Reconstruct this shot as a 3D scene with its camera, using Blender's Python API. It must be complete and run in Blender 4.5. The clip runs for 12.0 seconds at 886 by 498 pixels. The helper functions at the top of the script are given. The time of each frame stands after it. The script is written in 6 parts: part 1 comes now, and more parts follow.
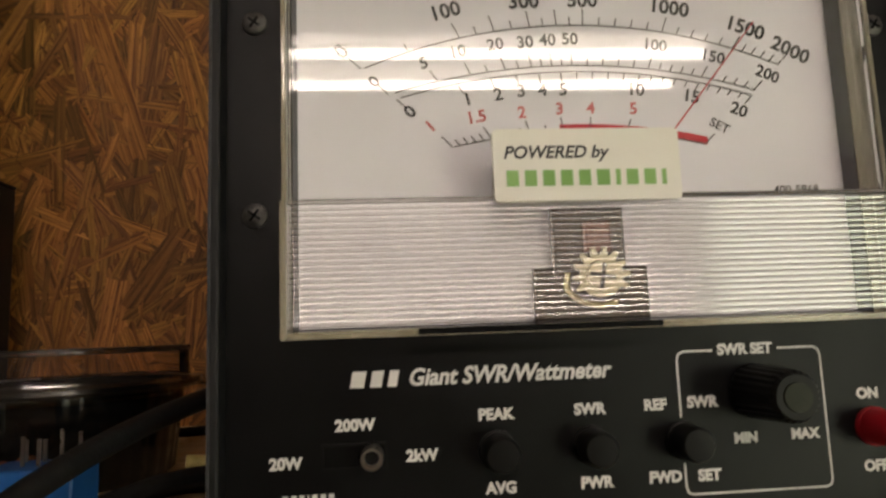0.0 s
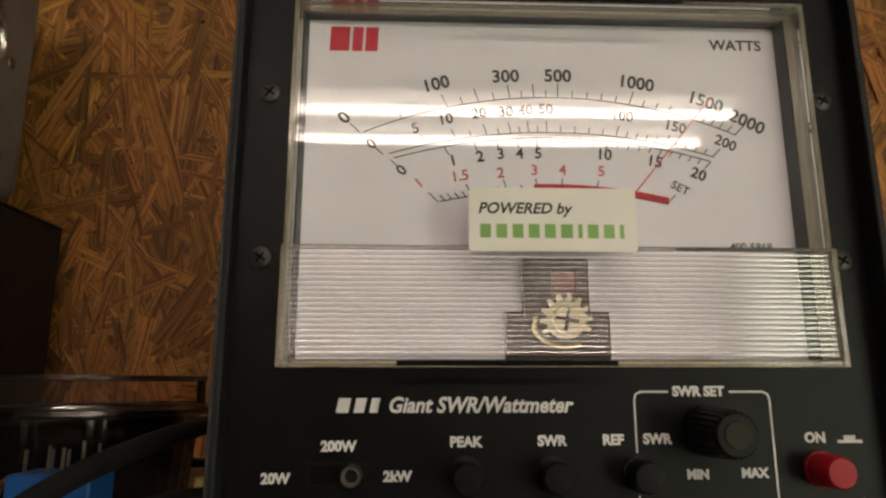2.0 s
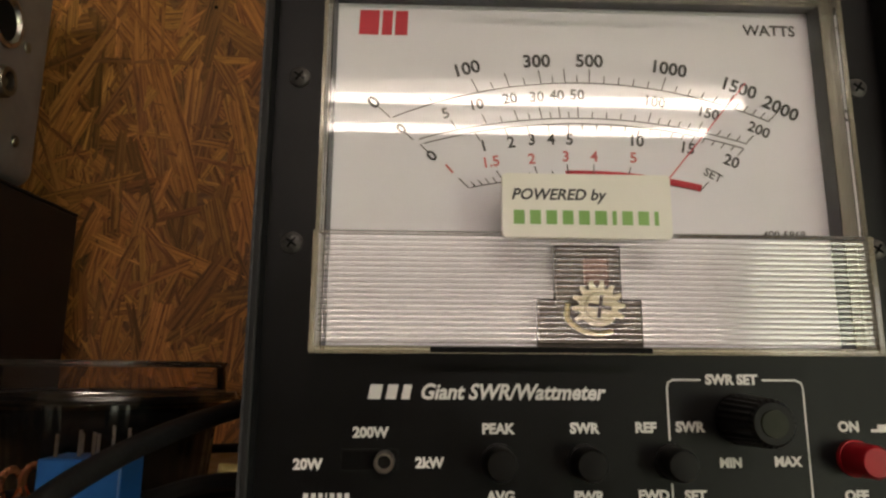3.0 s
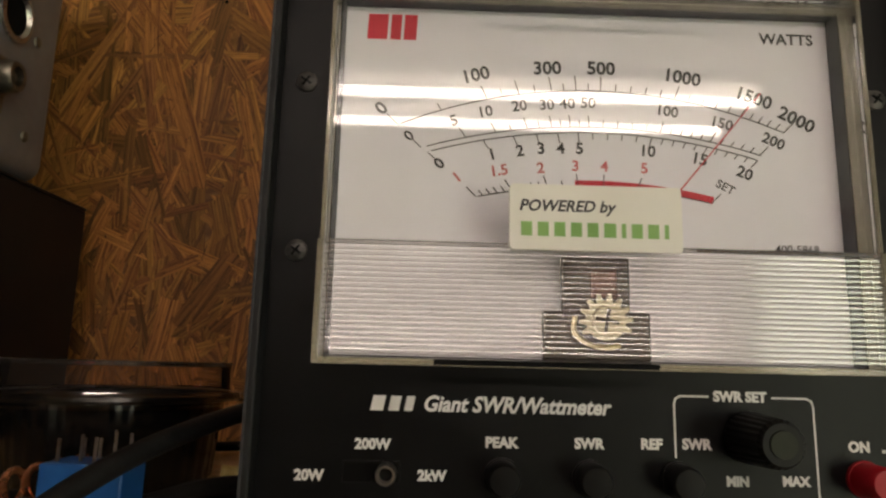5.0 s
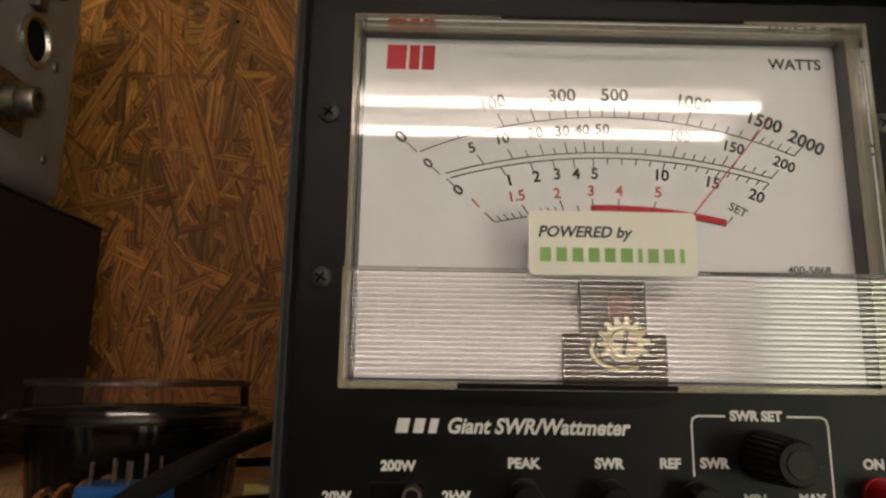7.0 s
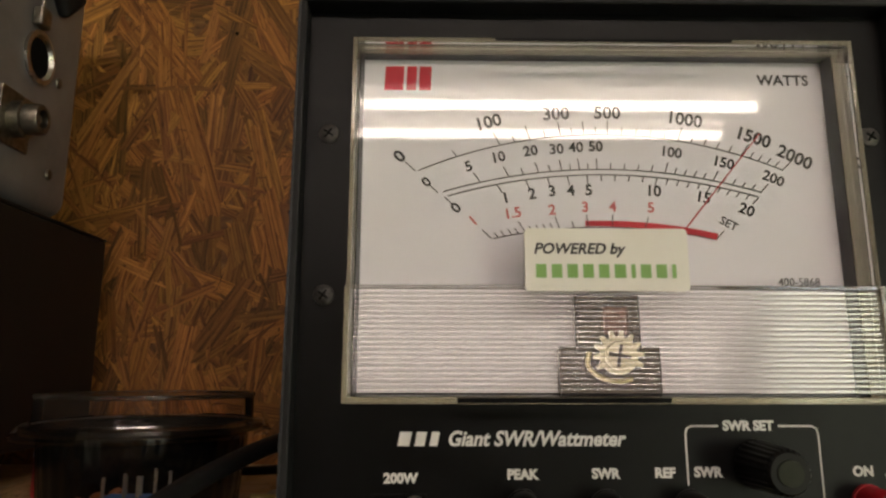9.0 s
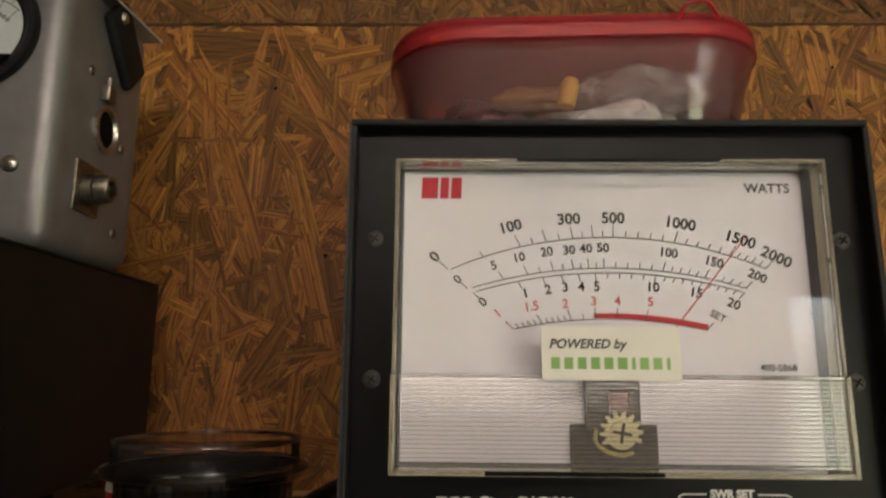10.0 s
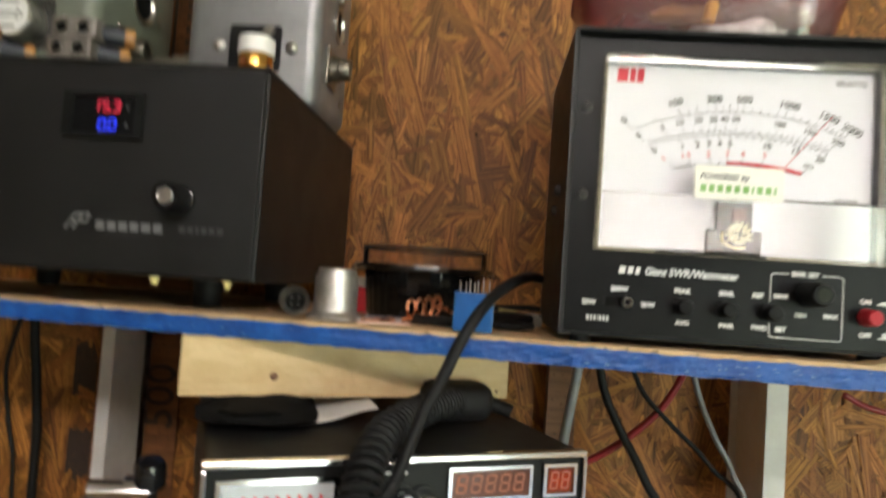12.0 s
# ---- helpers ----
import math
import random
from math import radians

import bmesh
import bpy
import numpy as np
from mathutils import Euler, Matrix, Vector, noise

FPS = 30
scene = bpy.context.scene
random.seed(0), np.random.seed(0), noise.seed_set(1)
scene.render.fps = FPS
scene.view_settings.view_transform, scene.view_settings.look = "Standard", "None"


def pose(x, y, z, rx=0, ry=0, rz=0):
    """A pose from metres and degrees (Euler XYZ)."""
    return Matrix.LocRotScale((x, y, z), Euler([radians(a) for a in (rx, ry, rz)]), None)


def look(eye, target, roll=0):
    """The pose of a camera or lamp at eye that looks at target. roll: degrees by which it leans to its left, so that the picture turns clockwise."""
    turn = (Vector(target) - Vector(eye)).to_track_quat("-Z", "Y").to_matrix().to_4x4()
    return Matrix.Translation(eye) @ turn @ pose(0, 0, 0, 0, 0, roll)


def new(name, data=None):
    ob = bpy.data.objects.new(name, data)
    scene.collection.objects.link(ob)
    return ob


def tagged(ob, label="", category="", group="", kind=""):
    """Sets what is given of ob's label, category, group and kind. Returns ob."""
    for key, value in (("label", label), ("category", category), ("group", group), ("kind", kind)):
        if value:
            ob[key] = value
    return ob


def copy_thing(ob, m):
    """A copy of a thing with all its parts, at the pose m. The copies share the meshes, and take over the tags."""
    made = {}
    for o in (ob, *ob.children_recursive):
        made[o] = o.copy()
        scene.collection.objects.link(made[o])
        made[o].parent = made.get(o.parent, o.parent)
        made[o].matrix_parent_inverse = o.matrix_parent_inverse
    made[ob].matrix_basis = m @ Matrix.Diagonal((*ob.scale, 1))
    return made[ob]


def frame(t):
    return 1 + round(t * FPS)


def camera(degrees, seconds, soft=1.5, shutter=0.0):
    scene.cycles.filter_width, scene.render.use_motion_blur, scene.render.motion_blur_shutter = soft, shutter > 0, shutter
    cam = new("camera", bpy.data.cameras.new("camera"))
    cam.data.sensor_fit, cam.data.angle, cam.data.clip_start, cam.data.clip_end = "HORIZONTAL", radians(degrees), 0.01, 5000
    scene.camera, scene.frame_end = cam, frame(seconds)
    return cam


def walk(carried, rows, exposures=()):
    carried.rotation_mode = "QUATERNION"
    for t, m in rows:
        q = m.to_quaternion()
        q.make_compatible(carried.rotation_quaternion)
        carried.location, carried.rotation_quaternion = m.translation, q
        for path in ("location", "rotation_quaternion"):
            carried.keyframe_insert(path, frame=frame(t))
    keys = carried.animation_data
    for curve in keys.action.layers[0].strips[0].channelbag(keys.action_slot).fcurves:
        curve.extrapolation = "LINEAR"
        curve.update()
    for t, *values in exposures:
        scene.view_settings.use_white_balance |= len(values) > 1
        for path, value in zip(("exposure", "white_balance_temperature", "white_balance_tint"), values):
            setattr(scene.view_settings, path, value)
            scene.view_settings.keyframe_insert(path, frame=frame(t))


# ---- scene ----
cam = camera(67.96, 12.0, 2.4, 0.28)
PATH = [
    (0, (0.04016, -0.15903, 0.04734), (0.21294, 1.81793, 0.29589), -2.135),
    (0.3, (0.05105, -0.16770, 0.05316), (0.16390, 1.80935, 0.33341), -1.558),
    (0.5, (0.05202, -0.16889, 0.04597), (0.20950, 1.79805, 0.37205), -1.909),
    (0.7, (0.04047, -0.16768, 0.05058), (0.17914, 1.79233, 0.42358), -0.635),
    (0.9, (0.04382, -0.17398, 0.05787), (0.08780, 1.78722, 0.44739), 0.018),
    (1, (0.04347, -0.17439, 0.05793), (0.10456, 1.78419, 0.45821), -0.213),
    (1.2, (0.04872, -0.17700, 0.05546), (0.13288, 1.77527, 0.48156), -0.634),
    (1.5, (0.04997, -0.17625, 0.04736), (0.10717, 1.78427, 0.43862), 0.018),
    (2, (0.05235, -0.17987, 0.04185), (0.12708, 1.77686, 0.44884), -0.019),
    (2.5, (0.04985, -0.18134, 0.04624), (0.13584, 1.78499, 0.40142), 0.064),
    (3, (0.04443, -0.17817, 0.04126), (0.11112, 1.78521, 0.41637), 0.329),
    (3.5, (0.04520, -0.17828, 0.04392), (0.10164, 1.78910, 0.39918), 0.826),
    (5.5, (0.04515, -0.17639, 0.04670), (0.08475, 1.79176, 0.40002), 1.400),
    (6, (0.03950, -0.18143, 0.04762), (0.07077, 1.78419, 0.41552), 0.986),
    (6.5, (0.04067, -0.18139, 0.04897), (0.07445, 1.78371, 0.41941), 1.033),
    (7, (0.04032, -0.18238, 0.05053), (0.06856, 1.78246, 0.42283), 0.812),
    (9, (0.04078, -0.18833, 0.05445), (0.06717, 1.77650, 0.42692), 0.093),
    (9.2, (0.04117, -0.19110, 0.05783), (0.05523, 1.77144, 0.44288), 0.090),
    (9.5, (0.04358, -0.20231, 0.06370), (0.06785, 1.75971, 0.45082), -0.058),
    (9.8, (0.03920, -0.21691, 0.07015), (-0.00578, 1.74669, 0.44734), 0.664),
    (10, (0.03671, -0.22815, 0.07876), (0.00537, 1.73700, 0.44917), 0.423),
    (10.2, (0.03720, -0.24457, 0.08374), (0.00187, 1.71375, 0.48841), 0.889),
    (10.4, (0.02877, -0.26754, 0.07659), (-0.03840, 1.69886, 0.43541), 0.527),
    (10.5, (0.01561, -0.28290, 0.07125), (-0.09721, 1.68688, 0.39875), -0.210),
    (10.6, (0.00184, -0.29368, 0.06300), (-0.11245, 1.67843, 0.37558), 1.378),
    (10.8, (-0.01513, -0.32527, 0.05074), (-0.17819, 1.65313, 0.29433), 0.798),
    (11, (-0.02587, -0.36739, 0.05200), (-0.23100, 1.61177, 0.25409), 0.590),
    (11.1, (-0.02473, -0.38978, 0.05582), (-0.21713, 1.59030, 0.26143), 0.944),
    (11.2, (-0.02549, -0.41158, 0.05858), (-0.20308, 1.57014, 0.26170), 0.498),
    (11.3, (-0.02745, -0.41789, 0.06071), (-0.19701, 1.56524, 0.25672), 0.103),
    (11.5, (-0.03111, -0.43390, 0.05892), (-0.20085, 1.54984, 0.24853), 0.080),
    (11.6, (-0.03224, -0.43005, 0.05539), (-0.18674, 1.55411, 0.25347), 0.930),
    (11.7, (-0.03579, -0.41640, 0.05027), (-0.17295, 1.57086, 0.22904), 1.803),
    (11.8, (-0.03834, -0.40510, 0.04182), (-0.14489, 1.58390, 0.22221), 2.352),
    (11.9, (-0.04117, -0.38959, 0.03277), (-0.17288, 1.59929, 0.19711), 1.987),
    (12, (-0.03853, -0.36207, 0.02399), (-0.18489, 1.63023, 0.12053), 3.953),
]
EXPOSURES = [(0.0, 3.48, 6500, 20), (0.9, 3.28, 6500, 20), (2.5, 3.34, 6500, 20), (9.2, 3.36, 6500, 20), (10.0, 3.55, 6500, 20), (10.5, 3.95, 6500, 20), (11.0, 4.45, 6550, 20), (11.5, 4.52, 5950, 17), (12.0, 4.58, 5800, 14)]
walk(cam, [(t, look(eye, target, roll)) for t, eye, target, roll in PATH], EXPOSURES)

SKY, TUBE, DOOR = 0.15, 3.25, 3.2  # strength of the daylight outside, the lamp tubes and the light in the doorway

# ---- world, sun, lamps ----
world = bpy.data.worlds.new("world")
scene.world = world
world.use_nodes = True
wn = world.node_tree
sky = wn.nodes.new("ShaderNodeTexSky")
sky.sky_type, sky.sun_disc = "NISHITA", False
sky.sun_elevation, sky.sun_rotation = radians(42), radians(0)
sky.dust_density, sky.ozone_density = 5.0, 0.6
bg = wn.nodes["Background"]
bg.inputs["Strength"].default_value = SKY
wn.links.new(sky.outputs["Color"], bg.inputs["Color"])
sun = new("sun", bpy.data.lights.new("sun", "SUN"))
sun.data.energy, sun.data.angle, sun.data.color = 4.5, radians(0.6), (1.0, 0.95, 0.88)
sun.matrix_world = look((2, 8, 9), (2, 0, 0))
doorlight = new("doorway_light", bpy.data.lights.new("doorway_light", "AREA"))  # daylight in the doorway's opening
doorlight.data.shape, doorlight.data.size, doorlight.data.size_y = "RECTANGLE", 2.1, 1.9
doorlight.data.energy, doorlight.data.color = DOOR, (1.0, 1.0, 0.76)
doorlight.matrix_world = look((2.91, -3.32, -0.47), (2.91, 0.0, -0.47))


# ---- mesh helpers ----
INVERSE = {}


def thing(name, label, category, base, group="", pose_m=None, kind=""):
    """An Empty at the base of a thing. With pose_m its parts are given in its own axes, else in the world's."""
    ob = new(name)
    ob.empty_display_size = 0.02
    if pose_m is not None:
        ob.matrix_basis = pose_m
        INVERSE[ob.name] = Matrix.Identity(4)
    else:
        ob.location = base
        INVERSE[ob.name] = Matrix.Translation(-Vector(base))
    return tagged(ob, label, category, group, kind)


def part(name, bm, material, parent=None, label="", smooth=False, kind=""):
    """Links a bmesh as one mesh object, under a thing or a part."""
    bmesh.ops.recalc_face_normals(bm, faces=bm.faces[:])
    me = bpy.data.meshes.new(name)
    bm.to_mesh(me)
    bm.free()
    if smooth:
        for p in me.polygons:
            p.use_smooth = True
        me.set_sharp_from_angle(angle=radians(38))
    me.materials.append(material)
    ob = new(name, me)
    if parent is not None:
        ob.parent = parent
        ob.matrix_parent_inverse = INVERSE.get(parent.name, Matrix.Identity(4))
    return tagged(ob, label, kind=kind)


def solo(name, bm, material, label, category, smooth=False, group="", kind=""):
    return tagged(part(name, bm, material, None, label, smooth), "", category, group, kind)


def add_box(bm, lo, hi, bevel=0.0, seg=2, m=None):
    r = bmesh.ops.create_cube(bm, size=1.0)
    vs = r["verts"]
    lo, hi = Vector(lo), Vector(hi)
    for v in vs:
        v.co = Vector(((lo[i] + hi[i]) / 2 + v.co[i] * (hi[i] - lo[i])) for i in range(3))
    if bevel:
        es = list({e for v in vs for e in v.link_edges})
        got = bmesh.ops.bevel(bm, geom=es, offset=bevel, segments=seg, profile=0.5, affect="EDGES")
        vs = list({v for f in got["faces"] for v in f.verts} | {v for v in vs if v.is_valid})
    if m is not None:
        bmesh.ops.transform(bm, matrix=m, verts=[v for v in vs if v.is_valid])
    return bm


def box(lo, hi, bevel=0.0, seg=2, m=None):
    return add_box(bmesh.new(), lo, hi, bevel, seg, m)


def add_lathe(bm, profile, origin, axis=(0, 0, 1), seg=32):
    """Turns a profile of (radius, height) round the axis; radius 0 closes the end."""
    q = Vector((0, 0, 1)).rotation_difference(Vector(axis).normalized()).to_matrix()
    o = Vector(origin)
    rings = []
    for r, h in profile:
        if r <= 1e-7:
            rings.append([bm.verts.new(o + q @ Vector((0, 0, h)))])
        else:
            rings.append([bm.verts.new(o + q @ Vector((r * math.cos(2 * math.pi * k / seg), r * math.sin(2 * math.pi * k / seg), h))) for k in range(seg)])
    for a, b in zip(rings, rings[1:]):
        for k in range(seg):
            j = (k + 1) % seg
            if len(a) == 1 and len(b) == 1:
                continue
            if len(a) == 1:
                bm.faces.new((a[0], b[j], b[k]))
            elif len(b) == 1:
                bm.faces.new((a[k], a[j], b[0]))
            else:
                bm.faces.new((a[k], a[j], b[j], b[k]))
    return bm


def lathe(profile, origin, axis=(0, 0, 1), seg=32):
    return add_lathe(bmesh.new(), profile, origin, axis, seg)


def spline(points, per=10):
    """A smooth curve through the points."""
    p = [Vector(q) for q in points]
    p = [2 * p[0] - p[1]] + p + [2 * p[-1] - p[-2]]
    out = []
    for i in range(1, len(p) - 2):
        for k in range(per):
            t = k / per
            out.append(0.5 * (2 * p[i] + (p[i + 1] - p[i - 1]) * t + (2 * p[i - 1] - 5 * p[i] + 4 * p[i + 1] - p[i + 2]) * t * t + (3 * p[i] - p[i - 1] - 3 * p[i + 1] + p[i + 2]) * t ** 3))
    out.append(p[-2])
    return out


def add_tube(bm, pts, r, seg=10):
    n = Vector((0.31, 0.22, 0.93)).normalized()
    rings = []
    for i, c in enumerate(pts):
        d = (pts[min(i + 1, len(pts) - 1)] - pts[max(i - 1, 0)]).normalized()
        n = (n - d * n.dot(d))
        n = n.normalized() if n.length > 1e-6 else d.orthogonal().normalized()
        b = d.cross(n)
        rings.append([bm.verts.new(c + r * (math.cos(2 * math.pi * k / seg) * n + math.sin(2 * math.pi * k / seg) * b)) for k in range(seg)])
    for a, b in zip(rings, rings[1:]):
        for k in range(seg):
            bm.faces.new((a[k], a[(k + 1) % seg], b[(k + 1) % seg], b[k]))
    bm.faces.new(rings[0])
    bm.faces.new(rings[-1])
    return bm


def tube(points, r, seg=10, per=10):
    return add_tube(bmesh.new(), spline(points, per), r, seg)


def add_prism(bm, outline, y0, y1, m=None):
    """A flat outline of (x, z) drawn from y0 to y1."""
    a = [bm.verts.new((x, y0, z)) for x, z in outline]
    b = [bm.verts.new((x, y1, z)) for x, z in outline]
    n = len(a)
    bm.faces.new(a)
    bm.faces.new(b[::-1])
    for k in range(n):
        bm.faces.new((a[k], b[k], b[(k + 1) % n], a[(k + 1) % n]))
    if m is not None:
        bmesh.ops.transform(bm, matrix=m, verts=a + b)
    return bm


def rounded(x0, x1, z0, z1, r, seg=5):
    pts = []
    for cx, cz, a0 in ((x1 - r, z1 - r, 0), (x0 + r, z1 - r, 90), (x0 + r, z0 + r, 180), (x1 - r, z0 + r, 270)):
        for k in range(seg + 1):
            a = radians(a0 + 90 * k / seg)
            pts.append((cx + r * math.cos(a), cz + r * math.sin(a)))
    return pts


def frame_plate(x0, x1, z0, z1, hx0, hx1, hz0, hz1, y0, y1):
    """A plate with a rectangular hole right through it."""
    bm = bmesh.new()
    o, i = ((x0, z0), (x1, z0), (x1, z1), (x0, z1)), ((hx0, hz0), (hx1, hz0), (hx1, hz1), (hx0, hz1))
    v = {(s, k, y): bm.verts.new((p[0], y, p[1])) for s, c in (("o", o), ("i", i)) for k, p in enumerate(c) for y in (y0, y1)}
    for k in range(4):
        j = (k + 1) % 4
        bm.faces.new((v["o", k, y0], v["o", j, y0], v["i", j, y0], v["i", k, y0]))
        bm.faces.new((v["o", k, y1], v["o", j, y1], v["i", j, y1], v["i", k, y1]))
        bm.faces.new((v["o", k, y0], v["o", j, y0], v["o", j, y1], v["o", k, y1]))
        bm.faces.new((v["i", k, y0], v["i", j, y0], v["i", j, y1], v["i", k, y1]))
    return bm


def lettering(name, body, size, x, y, z, material, parent, turn=0.0, bold=0.0, shear=0.0, wide=1.0, m=None, align="CENTER"):
    """Raised ink letters on an upright face that looks along -y."""
    cu = bpy.data.curves.new(name, "FONT")
    cu.body, cu.size, cu.align_x, cu.align_y = body, size, align, "CENTER"
    cu.offset, cu.shear, cu.extrude, cu.resolution_u = bold, shear, 0.00004, 3
    tmp = bpy.data.objects.new(name, cu)
    me = bpy.data.meshes.new_from_object(tmp)
    bpy.data.objects.remove(tmp)
    me.transform(Matrix.Translation((x, y, z)) @ Matrix.Rotation(radians(-turn), 4, "Y") @ Matrix.Rotation(radians(90), 4, "X") @ Matrix.Diagonal((wide, 1, 1, 1)))
    if m is not None:
        me.transform(m)
    me.materials.clear()
    me.materials.append(material)
    me.name = name
    ob = new(name, me)
    ob.parent = parent
    ob.matrix_parent_inverse = INVERSE.get(parent.name, Matrix.Identity(4))
    return ob


# ---- materials ----
def base_mat(name):
    m = bpy.data.materials.new(name)
    m.use_nodes = True
    return m, m.node_tree, m.node_tree.nodes["Principled BSDF"]


def mat(name, a, b=None, rough=0.5, metal=0.0, scale=60.0, fine=900.0, bump=0.15, spread=0.12, coat=0.0, spec=0.5):
    """Two tones mixed by a coarse noise, roughness varied, and a fine relief."""
    m, t, p = base_mat(name)
    b = b or tuple(c * 0.8 for c in a)
    tc = t.nodes.new("ShaderNodeTexCoord")
    n1 = t.nodes.new("ShaderNodeTexNoise")
    n1.inputs["Scale"].default_value, n1.inputs["Detail"].default_value, n1.inputs["Roughness"].default_value = scale, 5, 0.65
    n2 = t.nodes.new("ShaderNodeTexNoise")
    n2.inputs["Scale"].default_value, n2.inputs["Detail"].default_value = fine, 3
    mix = t.nodes.new("ShaderNodeMix")
    mix.data_type = "RGBA"
    mix.inputs["A"].default_value, mix.inputs["B"].default_value = (*a, 1), (*b, 1)
    ramp = t.nodes.new("ShaderNodeMapRange")
    ramp.inputs["From Min"].default_value, ramp.inputs["From Max"].default_value = 0.35, 0.65
    rr = t.nodes.new("ShaderNodeMapRange")
    rr.inputs["To Min"].default_value, rr.inputs["To Max"].default_value = max(0.02, rough - spread), min(1.0, rough + spread)
    bp = t.nodes.new("ShaderNodeBump")
    bp.inputs["Strength"].default_value, bp.inputs["Distance"].default_value = bump, 0.0004
    for n in (n1, n2):
        t.links.new(tc.outputs["Object"], n.inputs["Vector"])
    t.links.new(n1.outputs["Fac"], ramp.inputs["Value"])
    t.links.new(ramp.outputs["Result"], mix.inputs["Factor"])
    t.links.new(mix.outputs["Result"], p.inputs["Base Color"])
    t.links.new(n1.outputs["Fac"], rr.inputs["Value"])
    t.links.new(rr.outputs["Result"], p.inputs["Roughness"])
    t.links.new(n2.outputs["Fac"], bp.inputs["Height"])
    t.links.new(bp.outputs["Normal"], p.inputs["Normal"])
    p.inputs["Metallic"].default_value = metal
    p.inputs["Coat Weight"].default_value = coat
    p.inputs["Specular IOR Level"].default_value = spec
    return m


def clear(name, tint, rough=0.02, ior=1.49, body=None, milk=0.0):
    """Thin clear plastic or glass: tinted see-through, a share of cloudy body, and a gloss that follows Fresnel."""
    m, t, p = base_mat(name)
    out = t.nodes["Material Output"]
    see = t.nodes.new("ShaderNodeBsdfTransparent")
    see.inputs["Color"].default_value = (*tint, 1)
    p.inputs["Base Color"].default_value = (*(body or tint), 1)
    p.inputs["Roughness"].default_value = 0.5
    gloss = t.nodes.new("ShaderNodeBsdfGlossy")
    gloss.inputs["Roughness"].default_value = rough
    fres = t.nodes.new("ShaderNodeFresnel")
    fres.inputs["IOR"].default_value = ior
    a, b = t.nodes.new("ShaderNodeMixShader"), t.nodes.new("ShaderNodeMixShader")
    a.inputs["Fac"].default_value = milk
    t.links.new(see.outputs[0], a.inputs[1])
    t.links.new(p.outputs[0], a.inputs[2])
    t.links.new(fres.outputs[0], b.inputs["Fac"])
    t.links.new(a.outputs[0], b.inputs[1])
    t.links.new(gloss.outputs[0], b.inputs[2])
    t.links.new(b.outputs[0], out.inputs["Surface"])
    return m


def glow(name, colour, strength):
    m, t, p = base_mat(name)
    p.inputs["Base Color"].default_value = (0.02, 0.02, 0.02, 1)
    p.inputs["Emission Color"].default_value = (*colour, 1)
    p.inputs["Emission Strength"].default_value = strength
    return m


